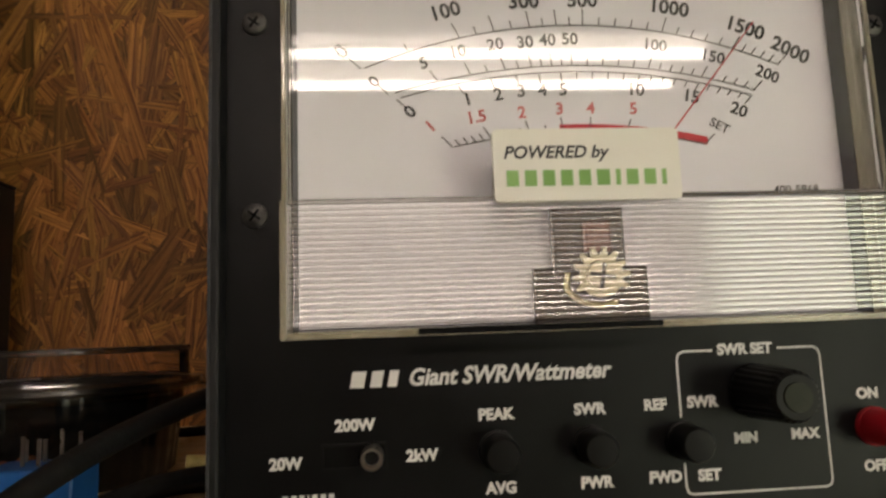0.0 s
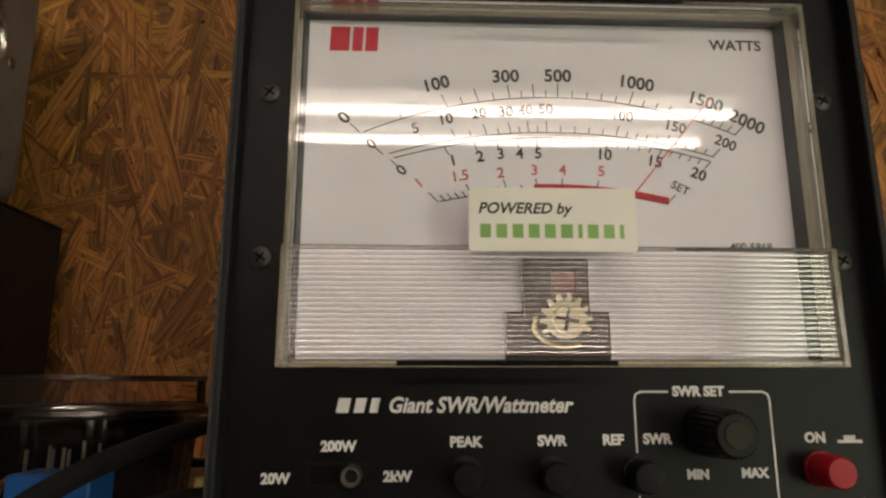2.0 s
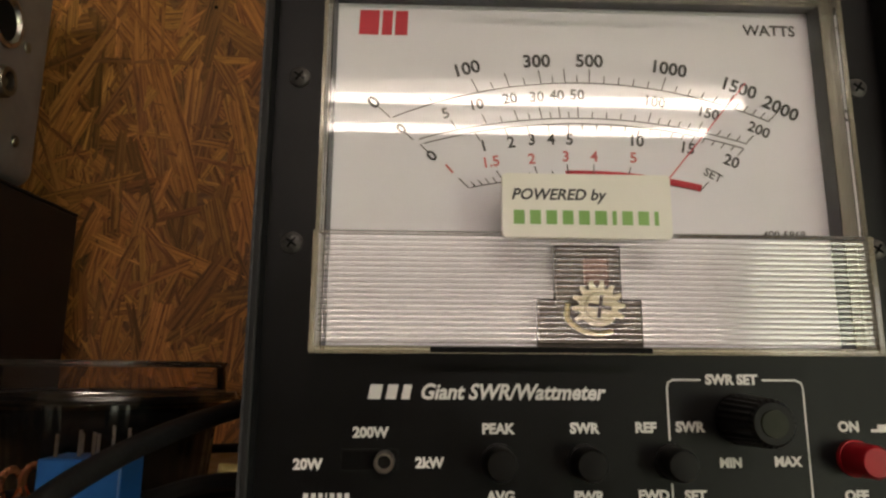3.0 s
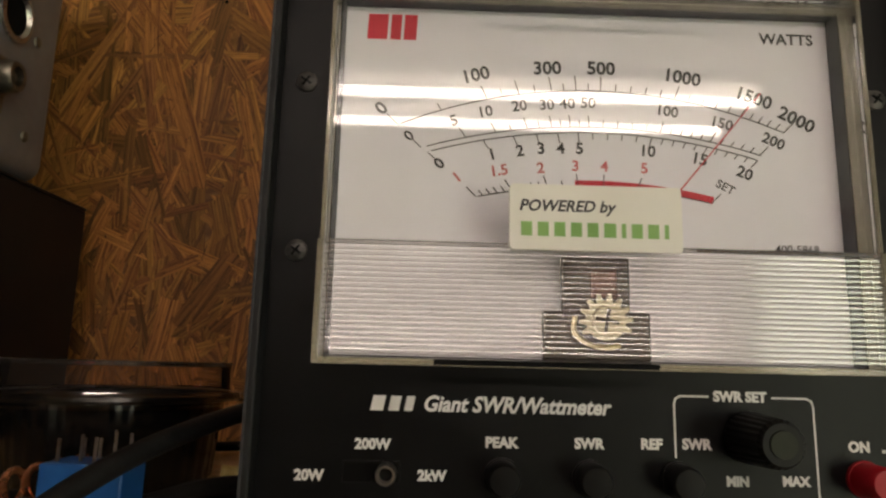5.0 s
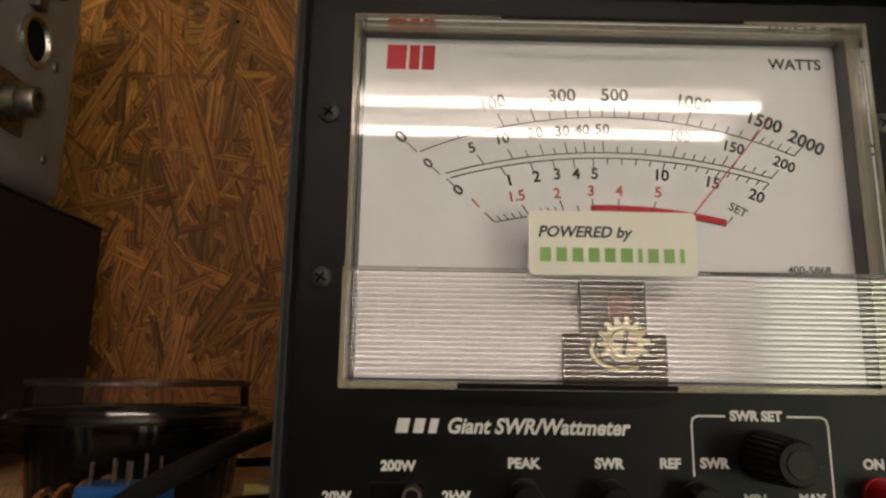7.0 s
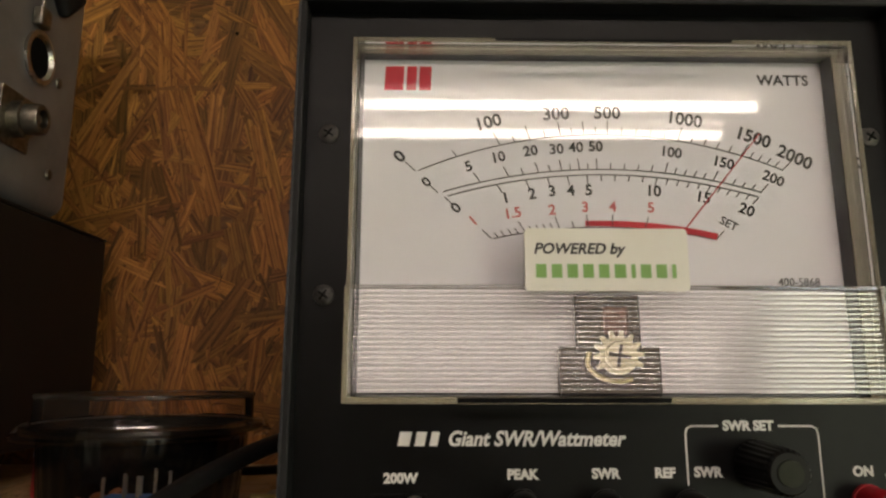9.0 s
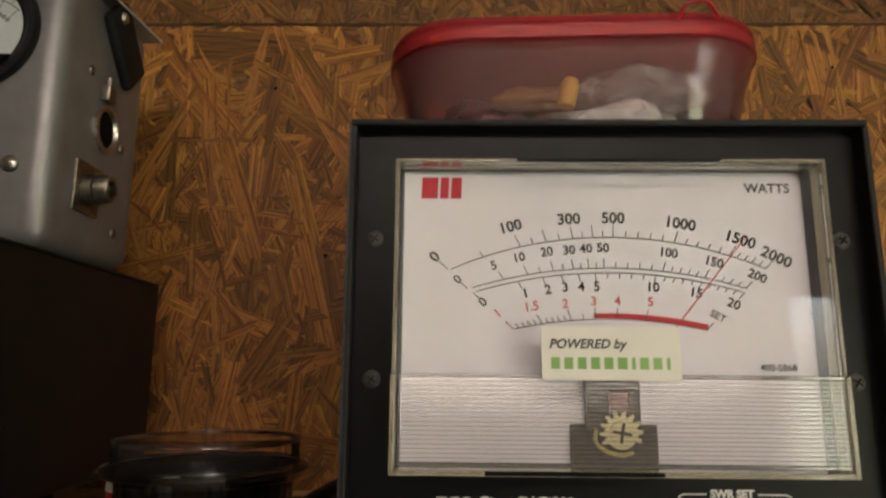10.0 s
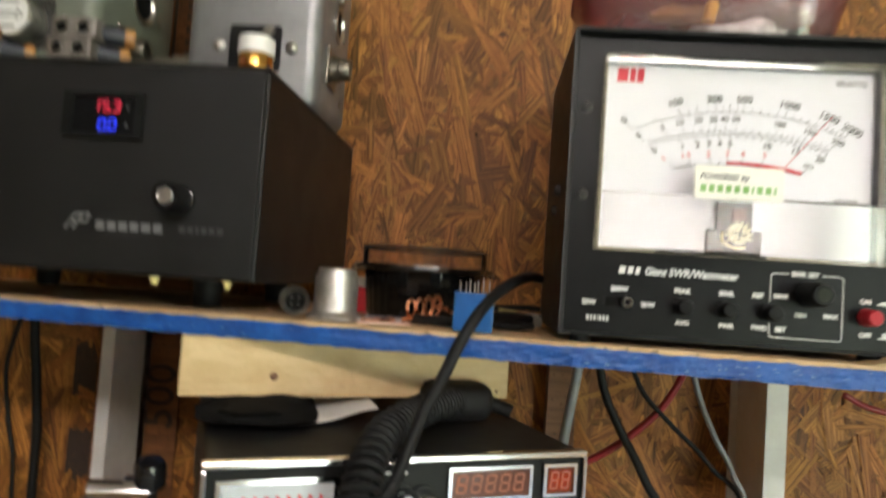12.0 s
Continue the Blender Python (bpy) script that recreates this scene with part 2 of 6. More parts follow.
def wood_grain(name, light, dark, use_uv, across=160.0, along=9.0, island=0.0, flecks=0.75):
    """Long grain along u or along x, with a tone of its own for every loose piece."""
    m, t, p = base_mat(name)
    tc = t.nodes.new("ShaderNodeTexCoord")
    mp = t.nodes.new("ShaderNodeMapping")
    mp.inputs["Scale"].default_value = (along, across, across)
    geo = t.nodes.new("ShaderNodeNewGeometry")
    n1 = t.nodes.new("ShaderNodeTexNoise")
    n1.noise_dimensions = "4D"
    n1.inputs["Scale"].default_value, n1.inputs["Detail"].default_value, n1.inputs["Roughness"].default_value = 1.0, 6, 0.62
    n1.inputs["Distortion"].default_value = 0.6
    w = t.nodes.new("ShaderNodeMath")
    w.operation = "MULTIPLY"
    w.inputs[1].default_value = 57.0
    ramp = t.nodes.new("ShaderNodeMapRange")
    ramp.inputs["From Min"].default_value, ramp.inputs["From Max"].default_value = 0.39, 0.61
    mix = t.nodes.new("ShaderNodeMix")
    mix.data_type = "RGBA"
    mix.inputs["A"].default_value, mix.inputs["B"].default_value = (*dark, 1), (*light, 1)
    hsv = t.nodes.new("ShaderNodeHueSaturation")
    val = t.nodes.new("ShaderNodeMapRange")
    val.inputs["To Min"].default_value, val.inputs["To Max"].default_value = 1.0 - island, 1.0 + island
    hue = t.nodes.new("ShaderNodeMapRange")
    hue.inputs["To Min"].default_value, hue.inputs["To Max"].default_value = 0.5 - island * 0.018, 0.5 + island * 0.010
    frac = t.nodes.new("ShaderNodeMath")
    frac.operation = "FRACT"
    w2 = t.nodes.new("ShaderNodeMath")
    w2.operation = "MULTIPLY"
    w2.inputs[1].default_value = 13.7
    spots = t.nodes.new("ShaderNodeTexNoise")
    spots.inputs["Scale"].default_value, spots.inputs["Detail"].default_value = 260.0, 2
    spot_r = t.nodes.new("ShaderNodeMapRange")
    spot_r.inputs["From Min"].default_value, spot_r.inputs["From Max"].default_value = 0.60, 0.72
    spot_r.inputs["To Max"].default_value = flecks
    dark_mix = t.nodes.new("ShaderNodeMix")
    dark_mix.data_type = "RGBA"
    dark_mix.inputs["B"].default_value = (dark[0] * 0.3, dark[1] * 0.28, dark[2] * 0.25, 1)
    bp = t.nodes.new("ShaderNodeBump")
    bp.inputs["Strength"].default_value, bp.inputs["Distance"].default_value = 0.8, 0.0008
    t.links.new(tc.outputs["UV" if use_uv else "Object"], mp.inputs["Vector"])
    t.links.new(mp.outputs["Vector"], n1.inputs["Vector"])
    t.links.new(geo.outputs["Random Per Island"], w.inputs[0])
    t.links.new(w.outputs[0], n1.inputs["W"])
    t.links.new(n1.outputs["Fac"], ramp.inputs["Value"])
    t.links.new(ramp.outputs["Result"], mix.inputs["Factor"])
    t.links.new(geo.outputs["Random Per Island"], val.inputs["Value"])
    t.links.new(geo.outputs["Random Per Island"], w2.inputs[0])
    t.links.new(w2.outputs[0], frac.inputs[0])
    t.links.new(frac.outputs[0], hue.inputs["Value"])
    t.links.new(val.outputs["Result"], hsv.inputs["Value"])
    t.links.new(hue.outputs["Result"], hsv.inputs["Hue"])
    t.links.new(mix.outputs["Result"], hsv.inputs["Color"])
    mp2 = t.nodes.new("ShaderNodeMapping")
    mp2.inputs["Scale"].default_value = (0.45, 2.6, 1.0) if use_uv else (1.0, 1.0, 1.0)
    t.links.new(tc.outputs["UV" if use_uv else "Object"], mp2.inputs["Vector"])
    t.links.new(mp2.outputs["Vector"], spots.inputs["Vector"])
    t.links.new(spots.outputs["Fac"], spot_r.inputs["Value"])
    t.links.new(spot_r.outputs["Result"], dark_mix.inputs["Factor"])
    t.links.new(hsv.outputs["Color"], dark_mix.inputs["A"])
    t.links.new(dark_mix.outputs["Result"], p.inputs["Base Color"])
    t.links.new(n1.outputs["Fac"], bp.inputs["Height"])
    t.links.new(bp.outputs["Normal"], p.inputs["Normal"])
    p.inputs["Roughness"].default_value = 0.55
    p.inputs["Specular IOR Level"].default_value = 0.35
    return m


M_OSB = wood_grain("osb_strand", (0.44, 0.197, 0.040), (0.130, 0.050, 0.0102), True, 620.0, 13.0, 0.48)
M_OSB_UPPER = wood_grain("osb_upper_strand", (0.27, 0.125, 0.032), (0.10, 0.040, 0.010), True, 420.0, 20.0, 0.34, 1.0)
M_STRIP = wood_grain("stamped_board", (0.23, 0.10, 0.034), (0.12, 0.050, 0.016), False, 110.0, 10.0)
M_OSB_PLAIN = wood_grain("osb_core", (0.30, 0.155, 0.05), (0.14, 0.06, 0.02), False, 120.0, 30.0)
M_OSB_TOP = wood_grain("osb_top_strand", (0.70, 0.48, 0.25), (0.44, 0.26, 0.11), True, 520.0, 17.0, 0.2)
M_PINE = wood_grain("pine", (0.62, 0.47, 0.25), (0.52, 0.37, 0.18), False, 70.0, 7.0, 0.0, 0.1)
M_DARKWOOD = wood_grain("old_wood", (0.20, 0.10, 0.05), (0.10, 0.05, 0.025), False, 90.0, 8.0)
M_PLY = wood_grain("shelf_board", (0.70, 0.51, 0.30), (0.50, 0.32, 0.16), False, 130.0, 16.0)
M_BLUE = mat("blue_paint", (0.007, 0.048, 0.22), (0.016, 0.098, 0.38), 0.42, scale=60, fine=600, bump=1.0)
M_SCUFF = mat("bare_chip", (0.15, 0.23, 0.38), (0.06, 0.14, 0.34), 0.6, scale=400)
M_PANEL = mat("black_panel", (0.0032, 0.0034, 0.0038), (0.005, 0.0053, 0.0058), 0.34, scale=50, fine=2500, bump=0.25, spec=0.16)
M_CASE = mat("black_case", (0.008, 0.0088, 0.0095), (0.012, 0.012, 0.013), 0.5, scale=80, fine=1800, bump=0.5, spec=0.28)
M_EDGE = mat("worn_edge", (0.045, 0.05, 0.055), (0.015, 0.015, 0.017), 0.5, scale=300)
M_PSU = mat("charcoal_paint", (0.0068, 0.0068, 0.0066), (0.0095, 0.0093, 0.009), 0.42, scale=30, fine=2600, bump=0.45, spec=0.32)
M_WHITE = mat("dial_card", (0.84, 0.84, 0.90), (0.815, 0.815, 0.87), 0.7, scale=20, bump=0.03)
M_INK = mat("white_ink", (0.78, 0.78, 0.76), (0.7, 0.7, 0.68), 0.6, bump=0.02)
M_GREYINK = mat("grey_ink", (0.135, 0.135, 0.14), (0.11, 0.11, 0.115), 0.5, bump=0.02)
M_DIMINK = mat("dim_ink", (0.04, 0.04, 0.042), (0.032, 0.032, 0.034), 0.5, bump=0.02)
M_BLACKINK = mat("black_ink", (0.03, 0.03, 0.035), (0.05, 0.05, 0.05), 0.7, bump=0.02)
M_REDINK = mat("red_ink", (0.62, 0.03, 0.05), (0.56, 0.03, 0.05), 0.6, bump=0.02)
M_PALERED = mat("pale_red_ink", (0.66, 0.17, 0.18), (0.6, 0.14, 0.15), 0.6, bump=0.02)
M_GREENINK = mat("green_ink", (0.28, 0.52, 0.16), (0.22, 0.45, 0.12), 0.6, bump=0.02)
M_STICKER = mat("sticker_paper", (0.86, 0.86, 0.79), (0.83, 0.83, 0.75), 0.45, scale=40, bump=0.05)
M_ACRYL = clear("clear_acrylic", (0.995, 0.994, 0.988), 0.025, 1.35)
M_RIB = clear("rib_acrylic", (0.99, 0.985, 0.975), 0.10, 2.4, (0.92, 0.91, 0.88), 0.11)
M_SLATE = mat("slate_gasket", (0.085, 0.088, 0.10), (0.065, 0.066, 0.074), 0.45, scale=80)
M_ACRYL_RIM = clear("yellowed_acrylic", (0.96, 0.93, 0.84), 0.10, 1.49, (0.86, 0.80, 0.60), 0.24)
M_MOVEMENT = mat("movement_black", (0.040, 0.028, 0.018), (0.016, 0.011, 0.008), 0.45, scale=200)
M_BRASSY = mat("pale_brass", (0.72, 0.62, 0.26), (0.55, 0.45, 0.17), 0.38, 0.35, scale=300)
M_CREAM = mat("cream_plastic", (0.84, 0.77, 0.47), (0.76, 0.68, 0.38), 0.4, scale=200)
# same clear plastic as the ribs, tinted dark to give the valleys' shade
M_GROOVE_SHADE = clear("rib_groove_shade", (0.36, 0.34, 0.31), 0.2, 1.3)
M_GOLD = mat("gold_plate", (0.80, 0.48, 0.12), (0.66, 0.36, 0.08), 0.18, 1.0, scale=200, bump=0.05)
M_COPPER = mat("copper", (0.72, 0.32, 0.17), (0.45, 0.18, 0.09), 0.28, 1.0, scale=200, bump=0.2)
M_ALUM = mat("turned_aluminium", (0.66, 0.65, 0.63), (0.50, 0.49, 0.47), 0.34, 1.0, scale=120, fine=1500, bump=0.2)
M_SATIN = mat("satin_aluminium", (0.58, 0.57, 0.54), (0.44, 0.43, 0.40), 0.36, 0.8, scale=120, fine=1500, bump=0.2)
M_STEEL = mat("nickel", (0.55, 0.54, 0.50), (0.38, 0.37, 0.34), 0.30, 1.0, scale=250, bump=0.15)
M_LUG = mat("tinned_lug", (0.30, 0.28, 0.26), (0.22, 0.20, 0.185), 0.5, 0.7, scale=200)
M_CHROME = mat("chrome", (0.78, 0.78, 0.78), (0.6, 0.6, 0.6), 0.12, 1.0, scale=150, bump=0.05)
M_SCREW = mat("dark_screw", (0.09, 0.085, 0.08), (0.035, 0.034, 0.033), 0.45, 0.6, scale=500)
M_HOLE = mat("dark_hollow", (0.004, 0.004, 0.004), (0.006, 0.006, 0.006), 0.8, spec=0.08)
M_RUBBER = mat("black_rubber", (0.009, 0.009, 0.0095), (0.014, 0.014, 0.014), 0.55, scale=150, bump=0.3, spec=0.17)
M_CLOTH = mat("black_cloth", (0.006, 0.006, 0.006), (0.010, 0.010, 0.010), 0.9, scale=300, fine=2500, bump=0.8, spec=0.1)
M_PLASTIC = mat("black_plastic", (0.006, 0.006, 0.006), (0.009, 0.009, 0.009), 0.40, scale=120, bump=0.1, spec=0.14)
M_GLOSS = mat("glossy_black", (0.008, 0.008, 0.009), (0.012, 0.012, 0.012), 0.12, scale=120, bump=0.03)
M_KNOBCAP = mat("green_grey_cap", (0.016, 0.020, 0.011), (0.024, 0.028, 0.018), 0.45, 0.0, scale=200, spec=0.15)
M_REDBTN = mat("red_button", (0.34, 0.008, 0.016), (0.40, 0.012, 0.022), 0.42, scale=90, bump=0.06, spec=0.25)
M_SILVER = mat("silver_hammer_paint", (0.25, 0.25, 0.262), (0.205, 0.205, 0.215), 0.36, 0.45, scale=40, fine=1400, bump=0.35)
M_GREEN = mat("grey_green_paint", (0.155, 0.169, 0.136), (0.13, 0.143, 0.116), 0.42, 0.1, scale=40, fine=1400, bump=0.35)
M_DIALFACE = mat("meter_face", (0.54, 0.58, 0.61), (0.50, 0.54, 0.57), 0.5, scale=60, bump=0.03)
M_GREYMARK = mat("grey_print", (0.20, 0.20, 0.21), (0.15, 0.15, 0.16), 0.6, bump=0.02)
M_REDLID = clear("red_lid_plastic", (1.0, 0.52, 0.53), 0.26, 1.42, (0.82, 0.04, 0.06), 0.42)
M_REDSKIRT = clear("red_lid_skirt", (0.995, 0.93, 0.92), 0.12, 1.55, (0.90, 0.55, 0.55), 0.07)
M_TUBCLEAR = clear("cloudy_plastic", (0.99, 0.98, 0.975), 0.09, 1.6, (0.85, 0.72, 0.72), 0.07)
M_LIDCLEAR = clear("clear_lid", (0.86, 0.80, 0.74), 0.05, 1.08, (0.4, 0.36, 0.33), 0.03)
M_LIDRIM = clear("clear_lid_rim", (0.99, 0.98, 0.97), 0.10, 1.8, (0.6, 0.58, 0.56), 0.0)
M_BEZEL = mat("matte_bezel", (0.007, 0.007, 0.0075), (0.011, 0.011, 0.011), 0.34, scale=120, bump=0.05, spec=0.25)
M_PINKCLEAR = clear("pink_offcut", (0.93, 0.84, 0.84), 0.12, 1.5, (0.70, 0.56, 0.56), 0.45)
M_PALECOPPER = mat("pale_copper", (0.78, 0.55, 0.45), (0.62, 0.38, 0.28), 0.35, 0.6, scale=200, bump=0.1)
M_BAG = mat("plastic_bag", (0.78, 0.78, 0.78), (0.50, 0.48, 0.48), 0.15, scale=120, bump=0.5)
M_BAGCLEAR = clear("clear_bag", (0.96, 0.95, 0.94), 0.12, 1.9, (0.75, 0.74, 0.74), 0.30)
M_BAGDARK = mat("dark_packet", (0.06, 0.065, 0.07), (0.14, 0.14, 0.14), 0.2, scale=160, bump=0.5)
M_MAROON = mat("maroon_packet", (0.22, 0.035, 0.04), (0.15, 0.03, 0.035), 0.35, scale=70)
M_YELLOW = mat("yellow_part", (0.72, 0.42, 0.06), (0.6, 0.32, 0.04), 0.4, scale=150)
M_OCHRE = mat("ochre_packet", (0.34, 0.17, 0.045), (0.24, 0.11, 0.03), 0.35, scale=90)
M_BLUEPLASTIC = mat("blue_plastic", (0.010, 0.085, 0.30), (0.013, 0.105, 0.35), 0.36, scale=120, bump=0.08)
M_REDPLASTIC = mat("red_plastic", (0.52, 0.02, 0.03), (0.45, 0.015, 0.025), 0.35)
M_NYLON = mat("white_nylon", (0.80, 0.79, 0.76), (0.74, 0.73, 0.70), 0.35, bump=0.05)
M_PAPER = mat("white_paper", (0.72, 0.72, 0.71), (0.66, 0.66, 0.64), 0.6, scale=25, bump=0.1)
M_SHEET = clear("milky_sheet", (0.95, 0.95, 0.93), 0.12, 1.5, (0.93, 0.92, 0.89), 0.5)
M_WINDOW = mat("smoked_window", (0.004, 0.004, 0.005), (0.006, 0.006, 0.006), 0.5, scale=120, bump=0.02, spec=0.06)
M_BOWL = mat("black_bowl", (0.004, 0.004, 0.004), (0.006, 0.006, 0.006), 0.16, scale=90, bump=0.04, spec=0.4)
M_SEAM = mat("seam_shadow", (0.055, 0.028, 0.012), (0.10, 0.05, 0.02), 0.9, scale=60)
M_BRASSDULL = mat("tarnished_brass", (0.27, 0.25, 0.205), (0.15, 0.14, 0.115), 0.42, 1.0, scale=220, bump=0.2)
M_BRACKET = mat("bracket_enamel", (0.70, 0.71, 0.68), (0.60, 0.60, 0.57), 0.4, scale=30, bump=0.15)
M_REDWIRE = mat("red_wire", (0.28, 0.010, 0.016), (0.22, 0.008, 0.012), 0.4)
M_GREYWIRE = mat("grey_wire", (0.22, 0.23, 0.24), (0.17, 0.18, 0.19), 0.45)
M_BLUEGREY = mat("blue_grey_sleeve", (0.020, 0.024, 0.036), (0.014, 0.017, 0.026), 0.5)
M_STAMP = mat("stamp_ink", (0.025, 0.018, 0.014), (0.05, 0.03, 0.02), 0.7, scale=300)
M_CEIL = mat("ceiling_board", (0.62, 0.58, 0.50), (0.55, 0.51, 0.43), 0.8, scale=8)
M_FLOORC = mat("concrete_floor", (0.26, 0.25, 0.235), (0.20, 0.19, 0.18), 0.8, scale=6, fine=200)
M_WALLP = mat("plain_board", (0.34, 0.22, 0.12), (0.26, 0.16, 0.08), 0.7, scale=12, fine=150)
M_GRASS = mat("grass", (0.085, 0.115, 0.035), (0.06, 0.085, 0.025), 0.9, scale=3, fine=60)
M_TUBE = glow("lamp_tube", (1.0, 0.88, 0.71), TUBE)
M_LEDRED = glow("red_segments", (1.0, 0.02, 0.06), 0.045)
M_LEDBLUE = glow("blue_segments", (0.03, 0.05, 1.0), 0.062)
M_LEDORANGE = glow("orange_segments", (1.0, 0.10, 0.01), 0.028)
M_DIMORANGE = mat("unlit_segments", (0.30, 0.07, 0.015), (0.24, 0.05, 0.01), 0.4)
M_ORANGEPANE = mat("orange_window", (0.10, 0.022, 0.006), (0.08, 0.018, 0.005), 0.12)

# ---- the room ----
WALL_Y = 0.262          # face of the board wall behind the shelf
SHELF_TOP, SHELF_T = -0.004, 0.012
SEAM = 0.3555           # height of the joint between two wall sheets
X0, X1, Y0, FLOOR, CEIL = -2.2, 4.2, -3.3, -1.45, 0.95
DOOR_X0, DOOR_X1, DOOR_TOP = 1.82, 4.0, 0.50


def shelf_front(x):
    return -0.0085 - 0.055 * x + 0.10 * x * x


def structure(name, bm, material, label, smooth=False):
    return solo(name, bm, material, label, name.split("_")[0], smooth, kind="structure")


def strands(count, x0, x1, z0, z1, y, seed, long=0.075):
    """Flat wood strands pressed over one another, each an irregular flake with its own grain."""
    rng = random.Random(seed)
    bm = bmesh.new()
    uv = bm.loops.layers.uv.new("uv")
    for i in range(count):
        ln, wd = rng.uniform(0.45, 1.5) * long, rng.uniform(0.06, 0.28) * long
        kind = rng.random()
        if kind < 0.22:
            ln, wd = ln * 0.5, wd * 0.45
        elif kind > 0.93:
            ln, wd = ln * 1.3, wd * 1.6
        a = rng.gauss(90, 30) if rng.random() < 0.68 else rng.uniform(0, 180)
        cx, cz = rng.uniform(x0, x1), rng.uniform(z0, z1)
        d = y - rng.uniform(0.0, 0.0020)
        ca, sa = math.cos(radians(a)), math.sin(radians(a))
        skew = rng.uniform(-0.9, 0.9) * wd
        k = rng.randint(3, 5)
        right = [(ln / 2 + rng.uniform(-0.11, 0.04) * ln + skew * (j / k - 0.5), wd * (j / k - 0.5)) for j in range(k + 1)]
        left = [(-ln / 2 + rng.uniform(-0.04, 0.11) * ln + skew * (j / k - 0.5), wd * (j / k - 0.5)) for j in range(k, -1, -1)]
        bow = rng.uniform(-0.1, 0.1) * wd
        pts = right + [(0, wd * 0.5 + bow)] + left + [(0, -wd * 0.5 + bow)]
        tilt_u, tilt_v = rng.uniform(-0.008, 0.008), rng.uniform(-0.12, 0.12)
        vs = []
        for u, v in pts:
            x, z = cx + u * ca - v * sa, cz + u * sa + v * ca
            vs.append(bm.verts.new((min(max(x, x0), x1), d + tilt_u * u + tilt_v * v, min(max(z, z0), z1))))
        try:
            f = bm.faces.new(vs)
        except ValueError:
            continue
        for loop, (u, v) in zip(f.loops, pts):
            loop[uv].uv = (u + i * 0.37, v)
    return bm


def cracks(count, x0, x1, z0, z1, y, seed):
    """Thin dark slits between the strands, each a narrow lens."""
    rng = random.Random(seed)
    bm = bmesh.new()
    for i in range(count):
        ln, wd, a = rng.uniform(0.003, 0.017), rng.uniform(0.0002, 0.0007), radians(rng.gauss(90, 38))
        if rng.random() < 0.15:
            ln, wd = rng.uniform(0.002, 0.004), rng.uniform(0.0008, 0.0016)
        cx, cz = rng.uniform(x0, x1), rng.uniform(z0 + 0.01, z1 - 0.01)
        pts = [(-ln / 2, 0), (-ln * 0.2, -wd / 2), (ln * rng.uniform(0.1, 0.4), -wd * rng.uniform(0.2, 0.6)), (ln / 2, 0), (ln * 0.1, wd / 2)]
        bm.faces.new([bm.verts.new((cx + u * math.cos(a) - v * math.sin(a), y, cz + u * math.sin(a) + v * math.cos(a))) for u, v in pts])
    return bm


back_wall = structure("wall_north", box((X0, WALL_Y, FLOOR), (X1, WALL_Y + 0.012, CEIL)), M_OSB_PLAIN, "oriented strand board wall behind the shelf")
part("osb_strand", strands(9500, -0.95, 0.75, -0.32, SEAM - 0.0015, WALL_Y - 0.0003, 5, 0.062), M_OSB, back_wall, "pressed wood strands of the lower sheet", kind="stuff")
part("osb_strand", strands(4200, -0.95, 0.75, SEAM + 0.0015, 0.56, WALL_Y - 0.0003, 9, 0.045), M_OSB_UPPER, back_wall, "pressed wood strands of the upper sheet", kind="stuff")
part("joint", box((-0.95, WALL_Y - 0.0004, SEAM - 0.002), (0.75, WALL_Y - 0.0001, SEAM + 0.002)), M_SEAM, back_wall, "dark joint between two sheets")
part("crack", cracks(2200, -0.9, 0.7, -0.32, SEAM, WALL_Y - 0.0027, 31), M_SEAM, back_wall, "thin dark gaps between strands", kind="stuff")
part("crack", cracks(1500, -0.9, 0.7, SEAM, 0.54, WALL_Y - 0.0027, 32), M_SEAM, back_wall, "dark specks in the upper sheet", kind="stuff")
bm = bmesh.new()
for hx, hz, hr in ((0.3035, 0.259, 0.0026), (0.312, 0.268, 0.0012), (0.262, 0.330, 0.0016), (0.335, 0.318, 0.0012), (-0.060, 0.165, 0.0016), (-0.105, 0.300, 0.0014)):
    add_lathe(bm, [(hr, 0), (hr * 0.9, 0.0003), (0, 0.0003)], (hx, WALL_Y - 0.0026, hz), (0, -1, 0), 9)
part("nail_hole", bm, M_HOLE, back_wall, "small dark nail holes in the board", kind="stuff")
structure("floor", box((X0, Y0, FLOOR - 0.08), (X1, WALL_Y, FLOOR)), M_FLOORC, "grey concrete floor of the shed")
structure("ceiling", box((X0, Y0, CEIL), (X1, WALL_Y, CEIL + 0.05)), M_CEIL, "pale board ceiling")
structure("wall_west", box((X0 - 0.1, Y0, FLOOR), (X0, WALL_Y, CEIL)), M_WALLP, "brown board side wall")
structure("wall_east", box((X1, Y0, FLOOR), (X1 + 0.1, WALL_Y, CEIL)), M_WALLP, "brown board side wall")
south = bmesh.new()
add_box(south, (X0, Y0 - 0.1, FLOOR), (DOOR_X0, Y0, CEIL))
add_box(south, (DOOR_X1, Y0 - 0.1, FLOOR), (X1, Y0, CEIL))
add_box(south, (DOOR_X0, Y0 - 0.1, DOOR_TOP), (DOOR_X1, Y0, CEIL))
structure("wall_south", south, M_WALLP, "brown board wall with an open doorway")
bm = bmesh.new()
bmesh.ops.create_grid(bm, x_segments=2, y_segments=2, size=400, matrix=pose(0, -404, FLOOR - 0.1))
structure("ground", bm, M_GRASS, "green grass outside the doorway")

